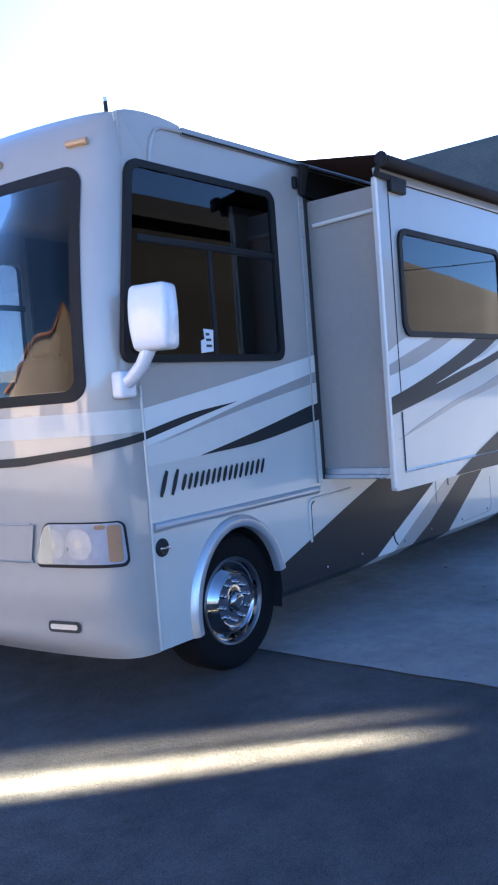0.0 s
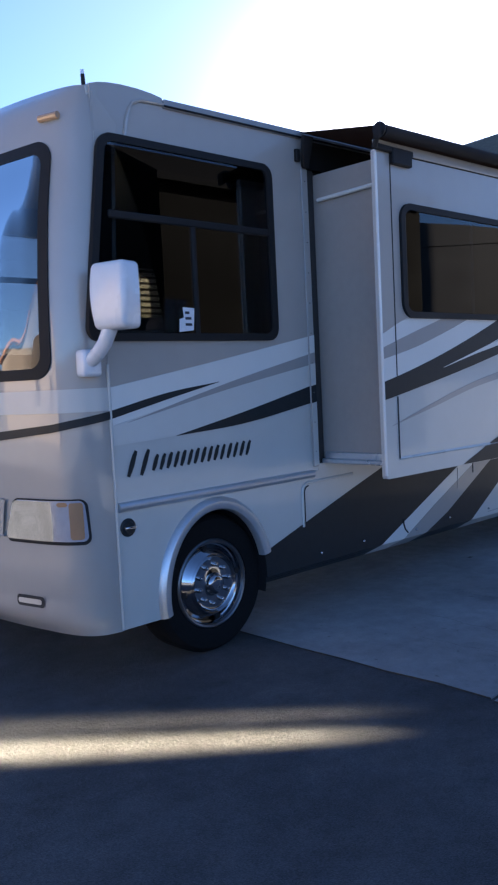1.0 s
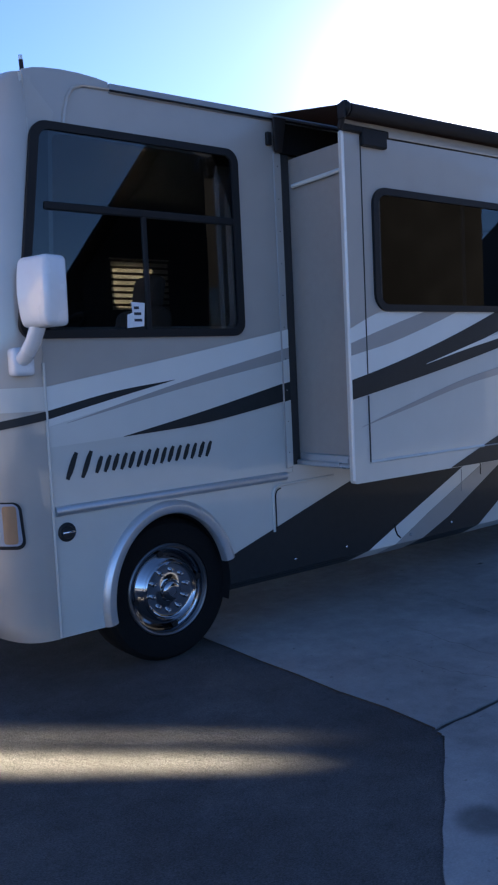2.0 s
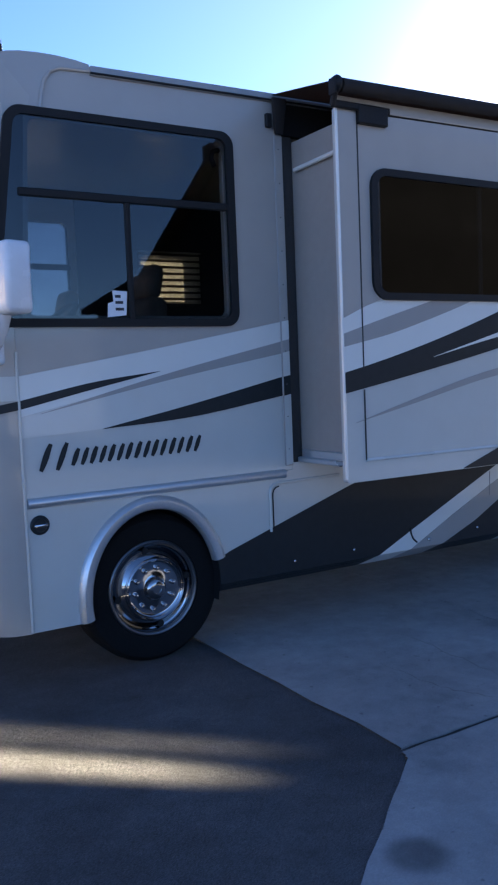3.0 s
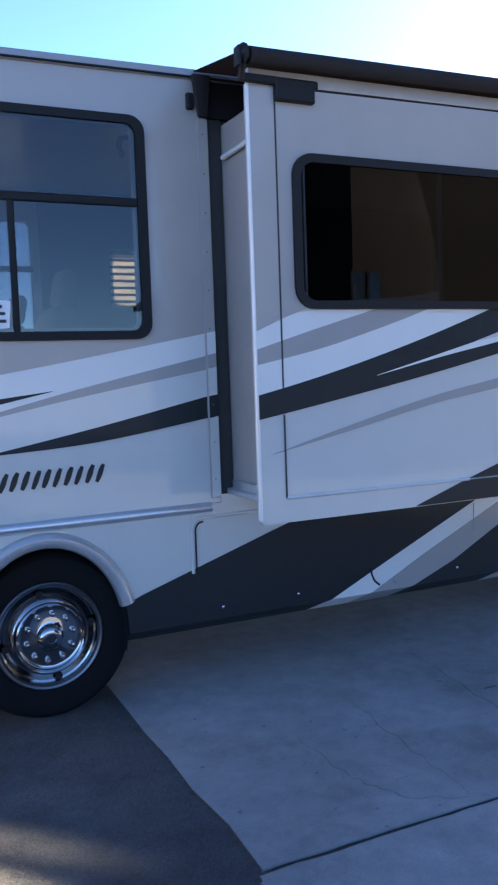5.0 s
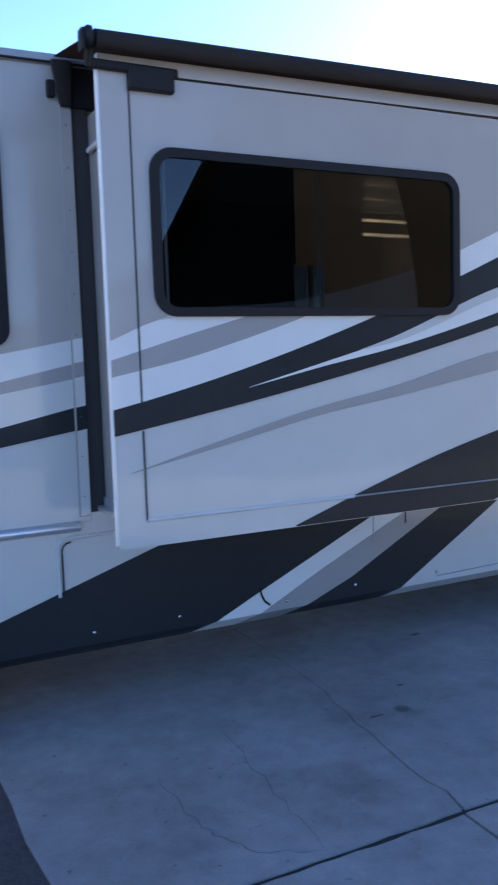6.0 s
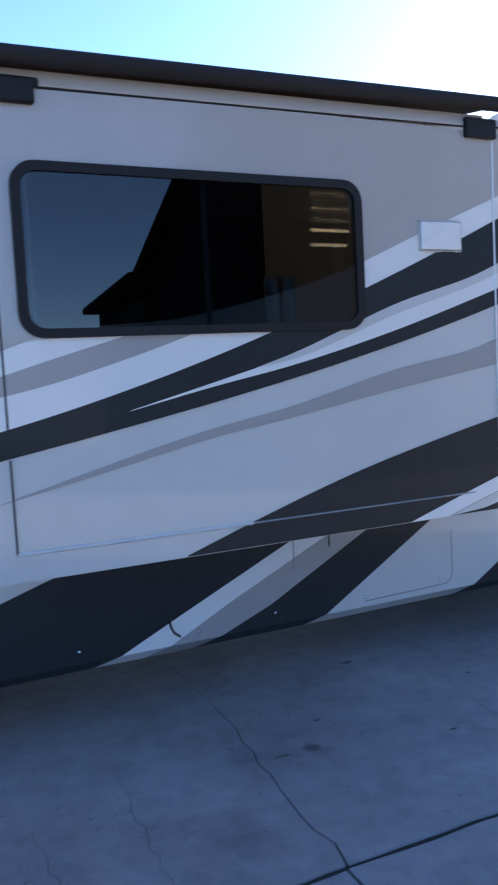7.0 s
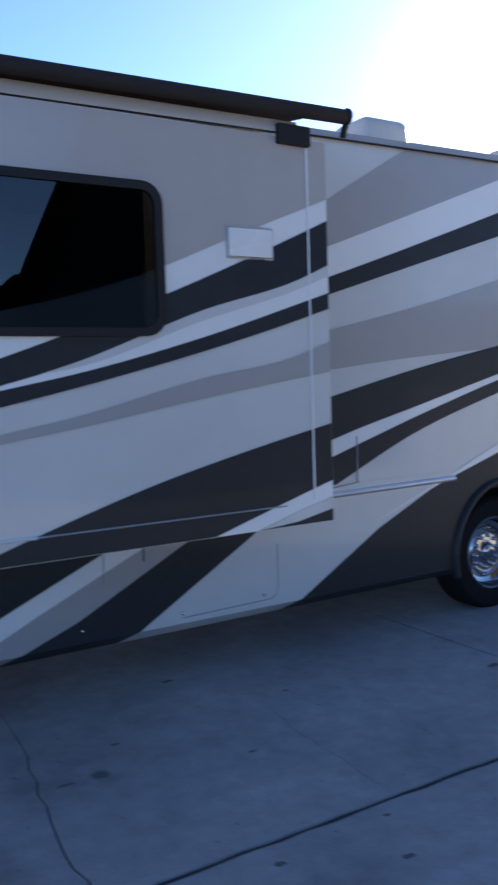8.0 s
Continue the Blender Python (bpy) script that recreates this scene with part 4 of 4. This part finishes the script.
bmesh.ops.subdivide_edges(mir, edges=[e for e in mir.edges if abs(e.verts[0].co.z - e.verts[1].co.z) > 0.2], cuts=6, use_grid_fill=True)
for v in mir.verts:
    v.co.y *= 1.0 - 0.14 * (v.co.z / 0.158) ** 2 + 0.12 * v.co.z
    v.co.x += 0.35 * v.co.y**2 + 0.5 * v.co.z**2
bmesh.ops.transform(mir, matrix=pose(2.535, -0.215, 1.975, 0, 0, 14), verts=mir.verts)
mirror = part("door_mirror", mir, M_MIRROR, rv, "white shelled door mirror on an arm")
mg = box(-0.002, 0.002, -0.085, 0.085, -0.13, 0.13, 0.0)
bmesh.ops.transform(mg, matrix=pose(2.535, -0.215, 1.975, 0, 0, 14) @ pose(0.0685, 0, 0), verts=mg.verts)
part("mirror_glass", mg, M_CHROME, mirror, smooth=False)
part("mirror_arm", tube([(2.50, -0.03, 1.675), (2.505, -0.08, 1.70), (2.515, -0.14, 1.755), (2.525, -0.185, 1.83)], 0.037, 12, flat=0.9), M_MIRROR, mirror)
part("mirror_foot", box(2.45, 2.56, -0.05, 0.03, 1.60, 1.735, 0.02, 3), M_MIRROR, mirror)

# slide-out room
F = -0.58
FX0, FX1, FZ0, FZ1 = 4.112, 6.788, 0.935, 2.815
SW_OUT, SW_IN = rounded(4.307, 5.875, 1.868, 2.534, 0.095), rounded(4.345, 5.837, 1.904, 2.497, 0.065)
slide = part("slide_out", plate(rounded(FX0, FX1, FZ0, FZ1, 0.018, 4), [SW_IN], F, 0.035), M_SILVER, rv, "extended slide-out room with charcoal swooshes", smooth=False)
bm = box(4.252, 6.69, -0.552, 0.12, 1.03, 2.80)
bm.faces.ensure_lookup_table()
bmesh.ops.delete(bm, geom=[f for f in bm.faces if abs(f.normal.y) > 0.9], context="FACES")
part("slide_box", bm, M_SLIDEWALL, slide, "beige slide-out side walls", smooth=False)
part("slide_sill", box(4.205, 6.72, -0.55, 0.0, 1.0, 1.03, 0.006, 1), M_ALU, slide, smooth=False)
part("slide_sill", box(4.232, 4.252, -0.55, -0.01, 1.02, 1.07, 0.004, 1), M_ALU, slide, smooth=False)
# dark strips set into the side gaps in place of the shade there
part("rubber_seal", box(4.174, 4.251, 0.012, 0.06, 0.99, 2.83, 0.008, 2), M_DULLGREY, slide)
part("rubber_seal", box(6.692, 6.738, 0.012, 0.06, 0.99, 2.83, 0.008, 2), M_BLACK, slide)
part("edge_trim", tube([(FX0, F + 0.004, FZ0 + 0.02), (FX0, F + 0.004, FZ1)], 0.009, 8), M_WHITE, slide, "bright white corner trim")
part("side_brace", tube([(4.236, -0.55, 2.652), (4.236, -0.03, 2.638)], 0.013, 8), M_WHITE, slide)
win2 = window(rv, "slide_window", SW_OUT, SW_IN, F - 0.022, 0.028, M_DARKGLASS, "dark sliding window with rounded black frame")
part("window_bar", box(5.085, 5.108, F - 0.009, F + 0.01, 1.90, 2.50, 0.003, 1), M_BLACK, win2)
part("window_bar", box(4.36, 4.372, F - 0.009, F + 0.01, 1.90, 2.50, 0.003, 1), M_TRIM, win2)
S1, S2, S3, S4 = F - 0.0035, F - 0.0045, F - 0.0055, F - 0.0065
xa, xb = FX0 + 0.004, FX1 - 0.004
# tan above, white shoulder, then streaks
bm = plate([(p[0], p[1]) for p in smooth_line([(xa, 1.775), (4.347, 1.866), (5.0, 1.94), (5.88, 2.175), (6.204, 2.31), (xb, 2.54)], 30)] + [(xb, FZ1 - 0.004), (xa, FZ1 - 0.004)], [SW_IN], S1, 0.003)
part("upper_paint", bm, M_TAN, slide, "tan upper paint", smooth=False)
ribbon("stripe", [(xa, 1.773), (4.30, 1.848), (4.6, 1.866), (5.39, 1.869)], [(xa, 1.46), (4.45, 1.55), (4.9, 1.69), (5.39, 1.86)], S1, M_WHITE, slide, "white painted band")
ribbon("stripe", [(5.876, 2.173), (6.204, 2.308), (xb, 2.538)], [(5.876, 2.04), (6.204, 2.17), (xb, 2.43)], S1, M_WHITE, slide, "pale painted band")
ribbon("stripe", [(xa, 1.697), (4.40, 1.78), (4.72, 1.868)], [(xa, 1.63), (4.45, 1.70), (4.72, 1.775)], S2, M_GREY, slide, "grey painted streak")
ribbon("stripe", [(4.72, 1.868), (4.9, 1.8685), (5.01, 1.869)], [(4.72, 1.775), (4.9, 1.83), (5.01, 1.866)], S2, M_GREY, slide, "grey painted streak")
TOP = np.polyfit([4.116, 4.586, 4.983, 5.388, 5.884, 6.265, 6.799], [1.504, 1.606, 1.734, 1.874, 2.053, 2.204, 2.445], 3)
BOT = np.polyfit([4.118, 4.408, 4.723, 5.119, 5.43, 5.73, 6.047, 6.607, 6.785], [1.396, 1.444, 1.507, 1.582, 1.648, 1.718, 1.794, 1.95, 2.004], 3)


def dark_run(x0, x1, cap):
    xs = np.linspace(x0, x1, 9)
    ribbon("stripe", [(x, min(cap, np.polyval(TOP, x))) for x in xs], [(x, np.polyval(BOT, x)) for x in xs], S3, M_DARK, slide, "charcoal painted swoosh")


dark_run(xa, 5.40, 9)
dark_run(5.40, 5.86, 1.885)
dark_run(5.86, xb, 9)
ribbon("stripe", [(4.723, 1.568), (5.121, 1.668), (5.437, 1.751), (6.056, 1.979), (6.614, 2.142), (xb, 2.215)], [(4.723, 1.566), (5.121, 1.65), (5.435, 1.709), (6.05, 1.86), (6.614, 2.03), (xb, 2.083)], S4, M_WHITE, slide, "white painted sliver")
ribbon("stripe", [(5.3, 1.715), (5.437, 1.755), (6.056, 1.982), (6.614, 2.145), (xb, 2.218)], [(5.3, 1.714), (5.437, 1.735), (6.056, 1.935), (6.614, 2.10), (xb, 2.165)], S4 - 0.001, M_SILVER, slide, "silver painted shade")
ribbon("stripe", [(4.179, 1.243), (4.577, 1.347), (5.117, 1.474), (5.425, 1.528), (6.042, 1.675), (6.601, 1.777), (xb, 1.843)], [(4.179, 1.241), (4.577, 1.322), (5.117, 1.435), (5.425, 1.48), (6.038, 1.581), (6.597, 1.664), (xb, 1.69)], S2, M_GREY, slide, "grey painted streak")
ribbon("stripe", [(4.936, 0.942), (5.3, 1.062), (5.765, 1.202), (6.368, 1.345), (xb, 1.432)], [(4.936, 0.938), (5.3, 0.938), (5.765, 0.938), (6.368, 0.938), (xb, 0.938)], S2, M_DARK, slide, "charcoal painted swoosh")
bm = plate([(6.10, 0.938), (6.33, 0.938), (6.611, 1.02), (xb, 1.06), (xb, 1.143), (6.45, 1.045)], [], S3, 0.003)
part("stripe", bm, M_WHITE, slide, "white painted flash", smooth=False)
bm = plate([(6.34, 0.938), (6.56, 0.955), (xb, 1.0), (xb, 1.058), (6.611, 1.018)], [], S3, 0.003)
part("stripe", bm, M_SILVER, slide, "silver painted flash", smooth=False)
# raised beads that frame the face; the grey run over charcoal paints its highlight
for p, m in (([(4.236, F - 0.004, 2.79), (4.236, F - 0.004, 1.52)], M_DULLGREY), ([(4.237, F - 0.004, 1.41), (4.238, F - 0.004, 1.045)], M_DULLGREY),
             ([(4.238, F - 0.003, 1.045), (5.25, F - 0.003, 1.042)], M_PALE), ([(5.25, F - 0.0045, 1.042), (6.5, F - 0.0045, 1.04)], M_TRIM),
             ([(6.668, F - 0.006, 2.80), (6.668, F - 0.006, 1.06)], M_WHITE), ([(4.43, F - 0.004, 2.805), (6.49, F - 0.004, 2.832)], M_BLACK)):
    part("bead", tube(p, 0.004 if m in (M_TRIM, M_DULLGREY) else 0.0085 if m is M_PALE else 0.0048, 8), m, slide)
# small outside vent
vent = part("range_vent", box(6.21, 6.445, F - 0.022, F, 2.235, 2.366, 0.006, 2), M_WHITE, slide, "white hinged range vent cover", smooth=False)
part("vent_frame", plate(rounded(6.2, 6.456, 2.226, 2.377, 0.006, 3), [rounded(6.206, 6.449, 2.233, 2.369, 0.005, 3)], F - 0.01, 0.01), M_ALU, slide, smooth=False)

# awning over the slide-out
aw = part("slide_awning", tube([(4.09, -0.645, 2.890), (6.87, -0.645, 2.932)], 0.035, 18), M_FABRIC, rv, "rolled dark brown slide topper awning")
bm = bmesh.new()
top = [bm.verts.new(c) for c in ((4.10, -0.64, 2.926), (6.86, -0.64, 2.968), (6.86, -0.03, 3.06), (4.10, -0.03, 3.03))]
r = bmesh.ops.extrude_face_region(bm, geom=[bm.faces.new(top)])
bmesh.ops.translate(bm, verts=[q for q in r["geom"] if isinstance(q, bmesh.types.BMVert)], vec=(0, 0, -0.004))
part("canopy", bm, M_FABRIC, aw, "taut dark brown fabric", smooth=False)
part("end_plate", box(4.030, 4.044, -0.678, -0.628, 2.835, 2.915, 0.006, 2), M_BLACK, aw)
part("end_pin", tube([(4.03, -0.645, 2.885), (4.09, -0.645, 2.886)], 0.014, 8), M_BLACK, aw)
for x, dz in ((4.075, -0.035), (6.885, 0.005)):
    part("end_cap", lathe([(0.001, 0.0), (0.04, 0.0), (0.042, 0.012), (0.03, 0.03), (0.001, 0.03)], 0, 0, 0, 18), M_BLACK, aw).matrix_basis = pose(x, -0.645, 2.928 + dz, 0, 0, 90)
    part("awning_arm", tube([(x, -0.645, 2.93 + dz), (x, -0.615, 2.88 + dz), (x, -0.60, 2.84 + dz)], 0.016, 8), M_BLACK, aw)
part("awning_arm", box(4.07, 4.44, F - 0.03, F - 0.005, 2.80, 2.835, 0.006, 1), M_BLACK, aw)
part("bracket", box(4.23, 4.42, F - 0.035, F - 0.002, 2.738, 2.83, 0.006, 1), M_BLACK, aw)
part("bracket", box(6.49, 6.68, F - 0.035, F - 0.002, 2.775, 2.868, 0.006, 1), M_BLACK, aw)
bm = box(FX0 + 0.002, 6.62, F - 0.010, F + 0.02, 2.806, 2.866, 0.005, 2)
for v in bm.verts:
    v.co.z += 0.010 * (v.co.x - FX0)
    if v.co.z > 2.84 + 0.010 * (v.co.x - FX0):
        v.co.y += 0.006
part("fascia", bm, M_TAN, slide, "grey-beige fascia below the awning", smooth=False)
bm = box(4.068, 4.168, -0.036, -0.013, 2.82, 3.0, 0.011, 3)
for v in bm.verts:
    v.co.y -= 0.05 * max(0.0, v.co.z - 2.9) / 0.1
    v.co.x += (4.168 - v.co.x) * 0.5 * (1 - (v.co.z - 2.82) / 0.18)
part("valance", bm, M_FABRIC, aw, "drooping awning fabric end")
part("wall_clip", box(4.062, 4.098, -0.03, -0.004, 2.855, 2.93, 0.005, 1), M_BLACK, aw)

# roof vent domes
for x, y in ((8.2, 0.75), (9.75, 0.75)):
    bm = box(x - 0.24, x + 0.24, y - 0.22, y + 0.22, 3.07, 3.44, 0.07, 4)
    for v in bm.verts:
        if v.co.z > 3.25:
            v.co.x = x + 0.02 + (v.co.x - x) * 0.86
            v.co.y = y + (v.co.y - y) * 0.86
    part("roof_vent", bm, M_DOME, rv, "pale plastic roof vent cover")

# ---------- beyond ----------
def house(name, x0, x1, y0, y1, ridge_y, eave, ridge, wall_m, roof_m, label):
    h = thing(name, ((x0 + x1) / 2, (y0 + y1) / 2, 0), label, "house")
    bm = bmesh.new()
    pitch = (ridge - eave) / (ridge_y - y0)
    prof = [(y0, 0.0), (y1, 0.0), (y1, ridge - pitch * (y1 - ridge_y) - 0.02), (ridge_y, ridge - 0.02), (y0, eave - 0.02)]
    ends = [[bm.verts.new((x, p[0], p[1])) for p in prof] for x in (x0, x1)]
    for k in range(5):
        bm.faces.new((ends[0][k], ends[0][(k + 1) % 5], ends[1][(k + 1) % 5], ends[1][k]))
    for e in ends:
        bm.faces.new(e)
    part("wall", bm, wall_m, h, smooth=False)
    for ye, s in ((y0, -1), (y1, 1)):
        bm = bmesh.new()
        yo = ye + s * 0.3
        zo = ridge - pitch * abs(yo - ridge_y)
        vs = [bm.verts.new(c) for c in ((x0 - 0.25, ridge_y, ridge), (x1 + 0.25, ridge_y, ridge), (x1 + 0.25, yo, zo), (x0 - 0.25, yo, zo))]
        r = bmesh.ops.extrude_face_region(bm, geom=[bm.faces.new(vs)])
        bmesh.ops.translate(bm, verts=[q for q in r["geom"] if isinstance(q, bmesh.types.BMVert)], vec=(0, 0, 0.12))
        part("roof", bm, roof_m, h, smooth=False)
    return h


# gabled house whose walls and roof carry shade as near-black colour
dark_house = house("house", 9.15, 15.0, -12.2, -7.7, -8.75, 3.75, 5.62, M_SIDING, M_ROOF, "gabled house across the drive, coloured near black for shade")
for x in (9.20, 9.48):
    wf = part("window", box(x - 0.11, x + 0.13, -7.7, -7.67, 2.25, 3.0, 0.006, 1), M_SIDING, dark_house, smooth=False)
    part("pane", box(x - 0.08, x + 0.10, -7.672, -7.662, 2.28, 2.97), M_DARKGLASS, wf, smooth=False)
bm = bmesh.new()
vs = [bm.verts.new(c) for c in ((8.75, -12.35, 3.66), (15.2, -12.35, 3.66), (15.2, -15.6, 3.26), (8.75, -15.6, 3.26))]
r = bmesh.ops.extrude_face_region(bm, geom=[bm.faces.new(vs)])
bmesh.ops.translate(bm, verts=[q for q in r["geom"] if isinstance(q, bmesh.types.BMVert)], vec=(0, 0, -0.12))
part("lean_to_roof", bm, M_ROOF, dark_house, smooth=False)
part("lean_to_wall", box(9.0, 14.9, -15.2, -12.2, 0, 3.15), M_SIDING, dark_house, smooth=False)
tan_house = house("house", -22.0, -12.0, -0.5, 12.0, 5.6, 3.0, 5.6, M_STUCCO, M_TILE, "beige stucco house with a terracotta roof")
for y in (1.5, 6.5):
    wf = part("window", box(-12.0, -11.96, y, y + 1.6, 0.95, 2.2, 0.006, 1), M_WHITE, tan_house, smooth=False)
    part("pane", box(-11.962, -11.95, y + 0.06, y + 1.54, 1.01, 2.14), M_DARKGLASS, wf, smooth=False)

# hills all round the far distance
bm = bmesh.new()
ring_in, ring_out, crest = [], [], []
for i in range(360):
    a = 2 * math.pi * i / 360
    n = noise.noise((2.2 * math.cos(a), 2.2 * math.sin(a), 0.3)) * 0.5 + 0.25 * noise.noise((9 * math.cos(a), 9 * math.sin(a), 1.3))
    face = math.cos(a - radians(-32))
    deg = (math.degrees(a) + 180) % 360 - 180
    low = max(1.0, 3.2 + 1.6 * max(0, face) ** 6 + 1.2 * n)
    rise = float(np.interp(deg, [-44, -34, -31, -28, -26.5, -24.5, -22, -17, -12, 5, 15, 21.4, 27.1, 32, 40, 48], [0, 9.8, 9.4, 8.8, 8.1, 7.2, 6.0, 4.0, 3.0, 16.6, 16.1, 15.55, 14.9, 14.0, 5, 0]))
    hgt = 900 * math.tan(radians(max(low, rise + 0.25 * n)))
    ring_in.append(bm.verts.new((620 * math.cos(a), 620 * math.sin(a), -1)))
    crest.append(bm.verts.new((900 * math.cos(a), 900 * math.sin(a), hgt)))
    ring_out.append(bm.verts.new((1200 * math.cos(a), 1200 * math.sin(a), -1)))
for i in range(360):
    j = (i + 1) % 360
    bm.faces.new((ring_in[i], ring_in[j], crest[j], crest[i]))
    bm.faces.new((crest[i], crest[j], ring_out[j], ring_out[i]))
tagged(part("backdrop", bm, M_HILL), "brown scrub hills on the horizon", "hills", kind="structure")
# power line along the back of the lots
def utility_pole(x, y):
    p = thing("utility_pole", (x, y, 0), "weathered wooden utility pole with crossarm", "pole", "poles along the power line")
    part("post", tube([(x, y, 0), (x, y, 4), (x, y, 7.9)], 0.11, 10), M_POLE, p)
    part("crossarm", box(x - 0.06, x + 0.06, y - 0.8, y + 0.8, 7.3, 7.42, 0.01, 1), M_POLE, p, smooth=False)
    for k in (-0.7, 0.7):
        part("insulator", lathe([(0.001, 0.0), (0.03, 0.0), (0.04, 0.05), (0.02, 0.12), (0.001, 0.12)], 0, 0, 0, 10), M_DULLGREY, p).matrix_basis = pose(x - p.location.x, y + k, 7.42, 90)
    return p


pole = utility_pole(40.0, -9.6)
utility_pole(30.0, -24.0)
wire = [(40 - 10 * k / 10, -9.6 - 14.4 * k / 10, 7.45 - 0.35 * (1 - ((k - 5) / 5) ** 2)) for k in range(11)]
part("wire", tube(wire, 0.02, 5), M_BLACK, pole)


# hairline cracks and old drips on the slabs
def hairline(pts, width):
    bm = bmesh.new()
    path = []
    for a, b in zip(pts, pts[1:]):
        path += jag(a, b, 7, 0.014)[:-1]
    path.append(pts[-1])
    rows = []
    for i, p in enumerate(path):
        q = path[min(i + 1, len(path) - 1)]
        o = path[max(i - 1, 0)]
        d = Vector((q[0] - o[0], q[1] - o[1])).normalized()
        w = width * (0.35 + 0.65 * math.sin(math.pi * (i + 0.5) / len(path))) * rnd.uniform(0.6, 1.3)
        rows.append([bm.verts.new((p[0] - d.y * k * w, p[1] + d.x * k * w, 0.0126)) for k in (-0.5, 0.5)])
    for a, b in zip(rows, rows[1:]):
        bm.faces.new((a[0], a[1], b[1], b[0]))
    return part("crack", bm, M_HAIR, driveway, smooth=False)


hairline([(4.60, -0.45), (4.553, -0.987), (4.51, -1.45)], 0.0035)
hairline([(4.19, -0.70), (4.198, -1.122), (4.30, -1.36), (4.52, -1.47)], 0.0035)
hairline([(6.42, -0.50), (6.372, -0.778), (6.344, -1.313), (6.33, -1.5)], 0.0035)
for cx, cy, rx, ry in ((5.44, -0.67, 0.045, 0.022), (5.29, -0.675, 0.06, 0.014), (6.17, 0.155, 0.05, 0.02), (7.77, -0.735, 0.07, 0.03), (6.62, -0.35, 0.025, 0.012), (5.70, -1.65, 0.03, 0.02), (6.09, -1.866, 0.035, 0.018), (6.21, -1.617, 0.022, 0.014), (6.087, -0.861, 0.03, 0.012), (5.61, -0.43, 0.03, 0.016)):
    bm = bmesh.new()
    vs = []
    for i in range(22):
        a = 2 * math.pi * i / 22
        k = 0.75 + 0.4 * noise.noise((cx + 1.4 * math.cos(a), cy + 1.4 * math.sin(a), 2.0)) + rnd.uniform(-0.08, 0.08)
        vs.append(bm.verts.new((cx + rx * k * math.cos(a), cy + ry * k * math.sin(a), 0.0122)))
    bm.faces.new(vs)
    part("oil_drip", bm, M_DRIP, driveway, smooth=False)


# the skirt's lower hem is bent in under the body
for ob in list(rv.children_recursive):
    if ob.type != "MESH" or ob.data.users > 1:
        continue
    co = [ob.matrix_basis @ v.co for v in ob.data.vertices]
    if min(c.z for c in co) > 0.38 or max(c.y for c in co) > 0.06 or min(c.y for c in co) < -0.012 or min(c.x for c in co) < 2.6 or max(c.x for c in co) - min(c.x for c in co) < 0.12:
        continue
    bm = bmesh.new()
    bm.from_mesh(ob.data)
    bmesh.ops.bisect_plane(bm, geom=bm.verts[:] + bm.edges[:] + bm.faces[:], dist=1e-5, plane_co=(0, 0, 0.37), plane_no=(0, 0, 1))
    for v in bm.verts:
        if v.co.z < 0.3699 and v.co.x > 3.6:
            v.co.y += (0.37 - v.co.z) * 1.3
    bm.to_mesh(ob.data)
    bm.free()
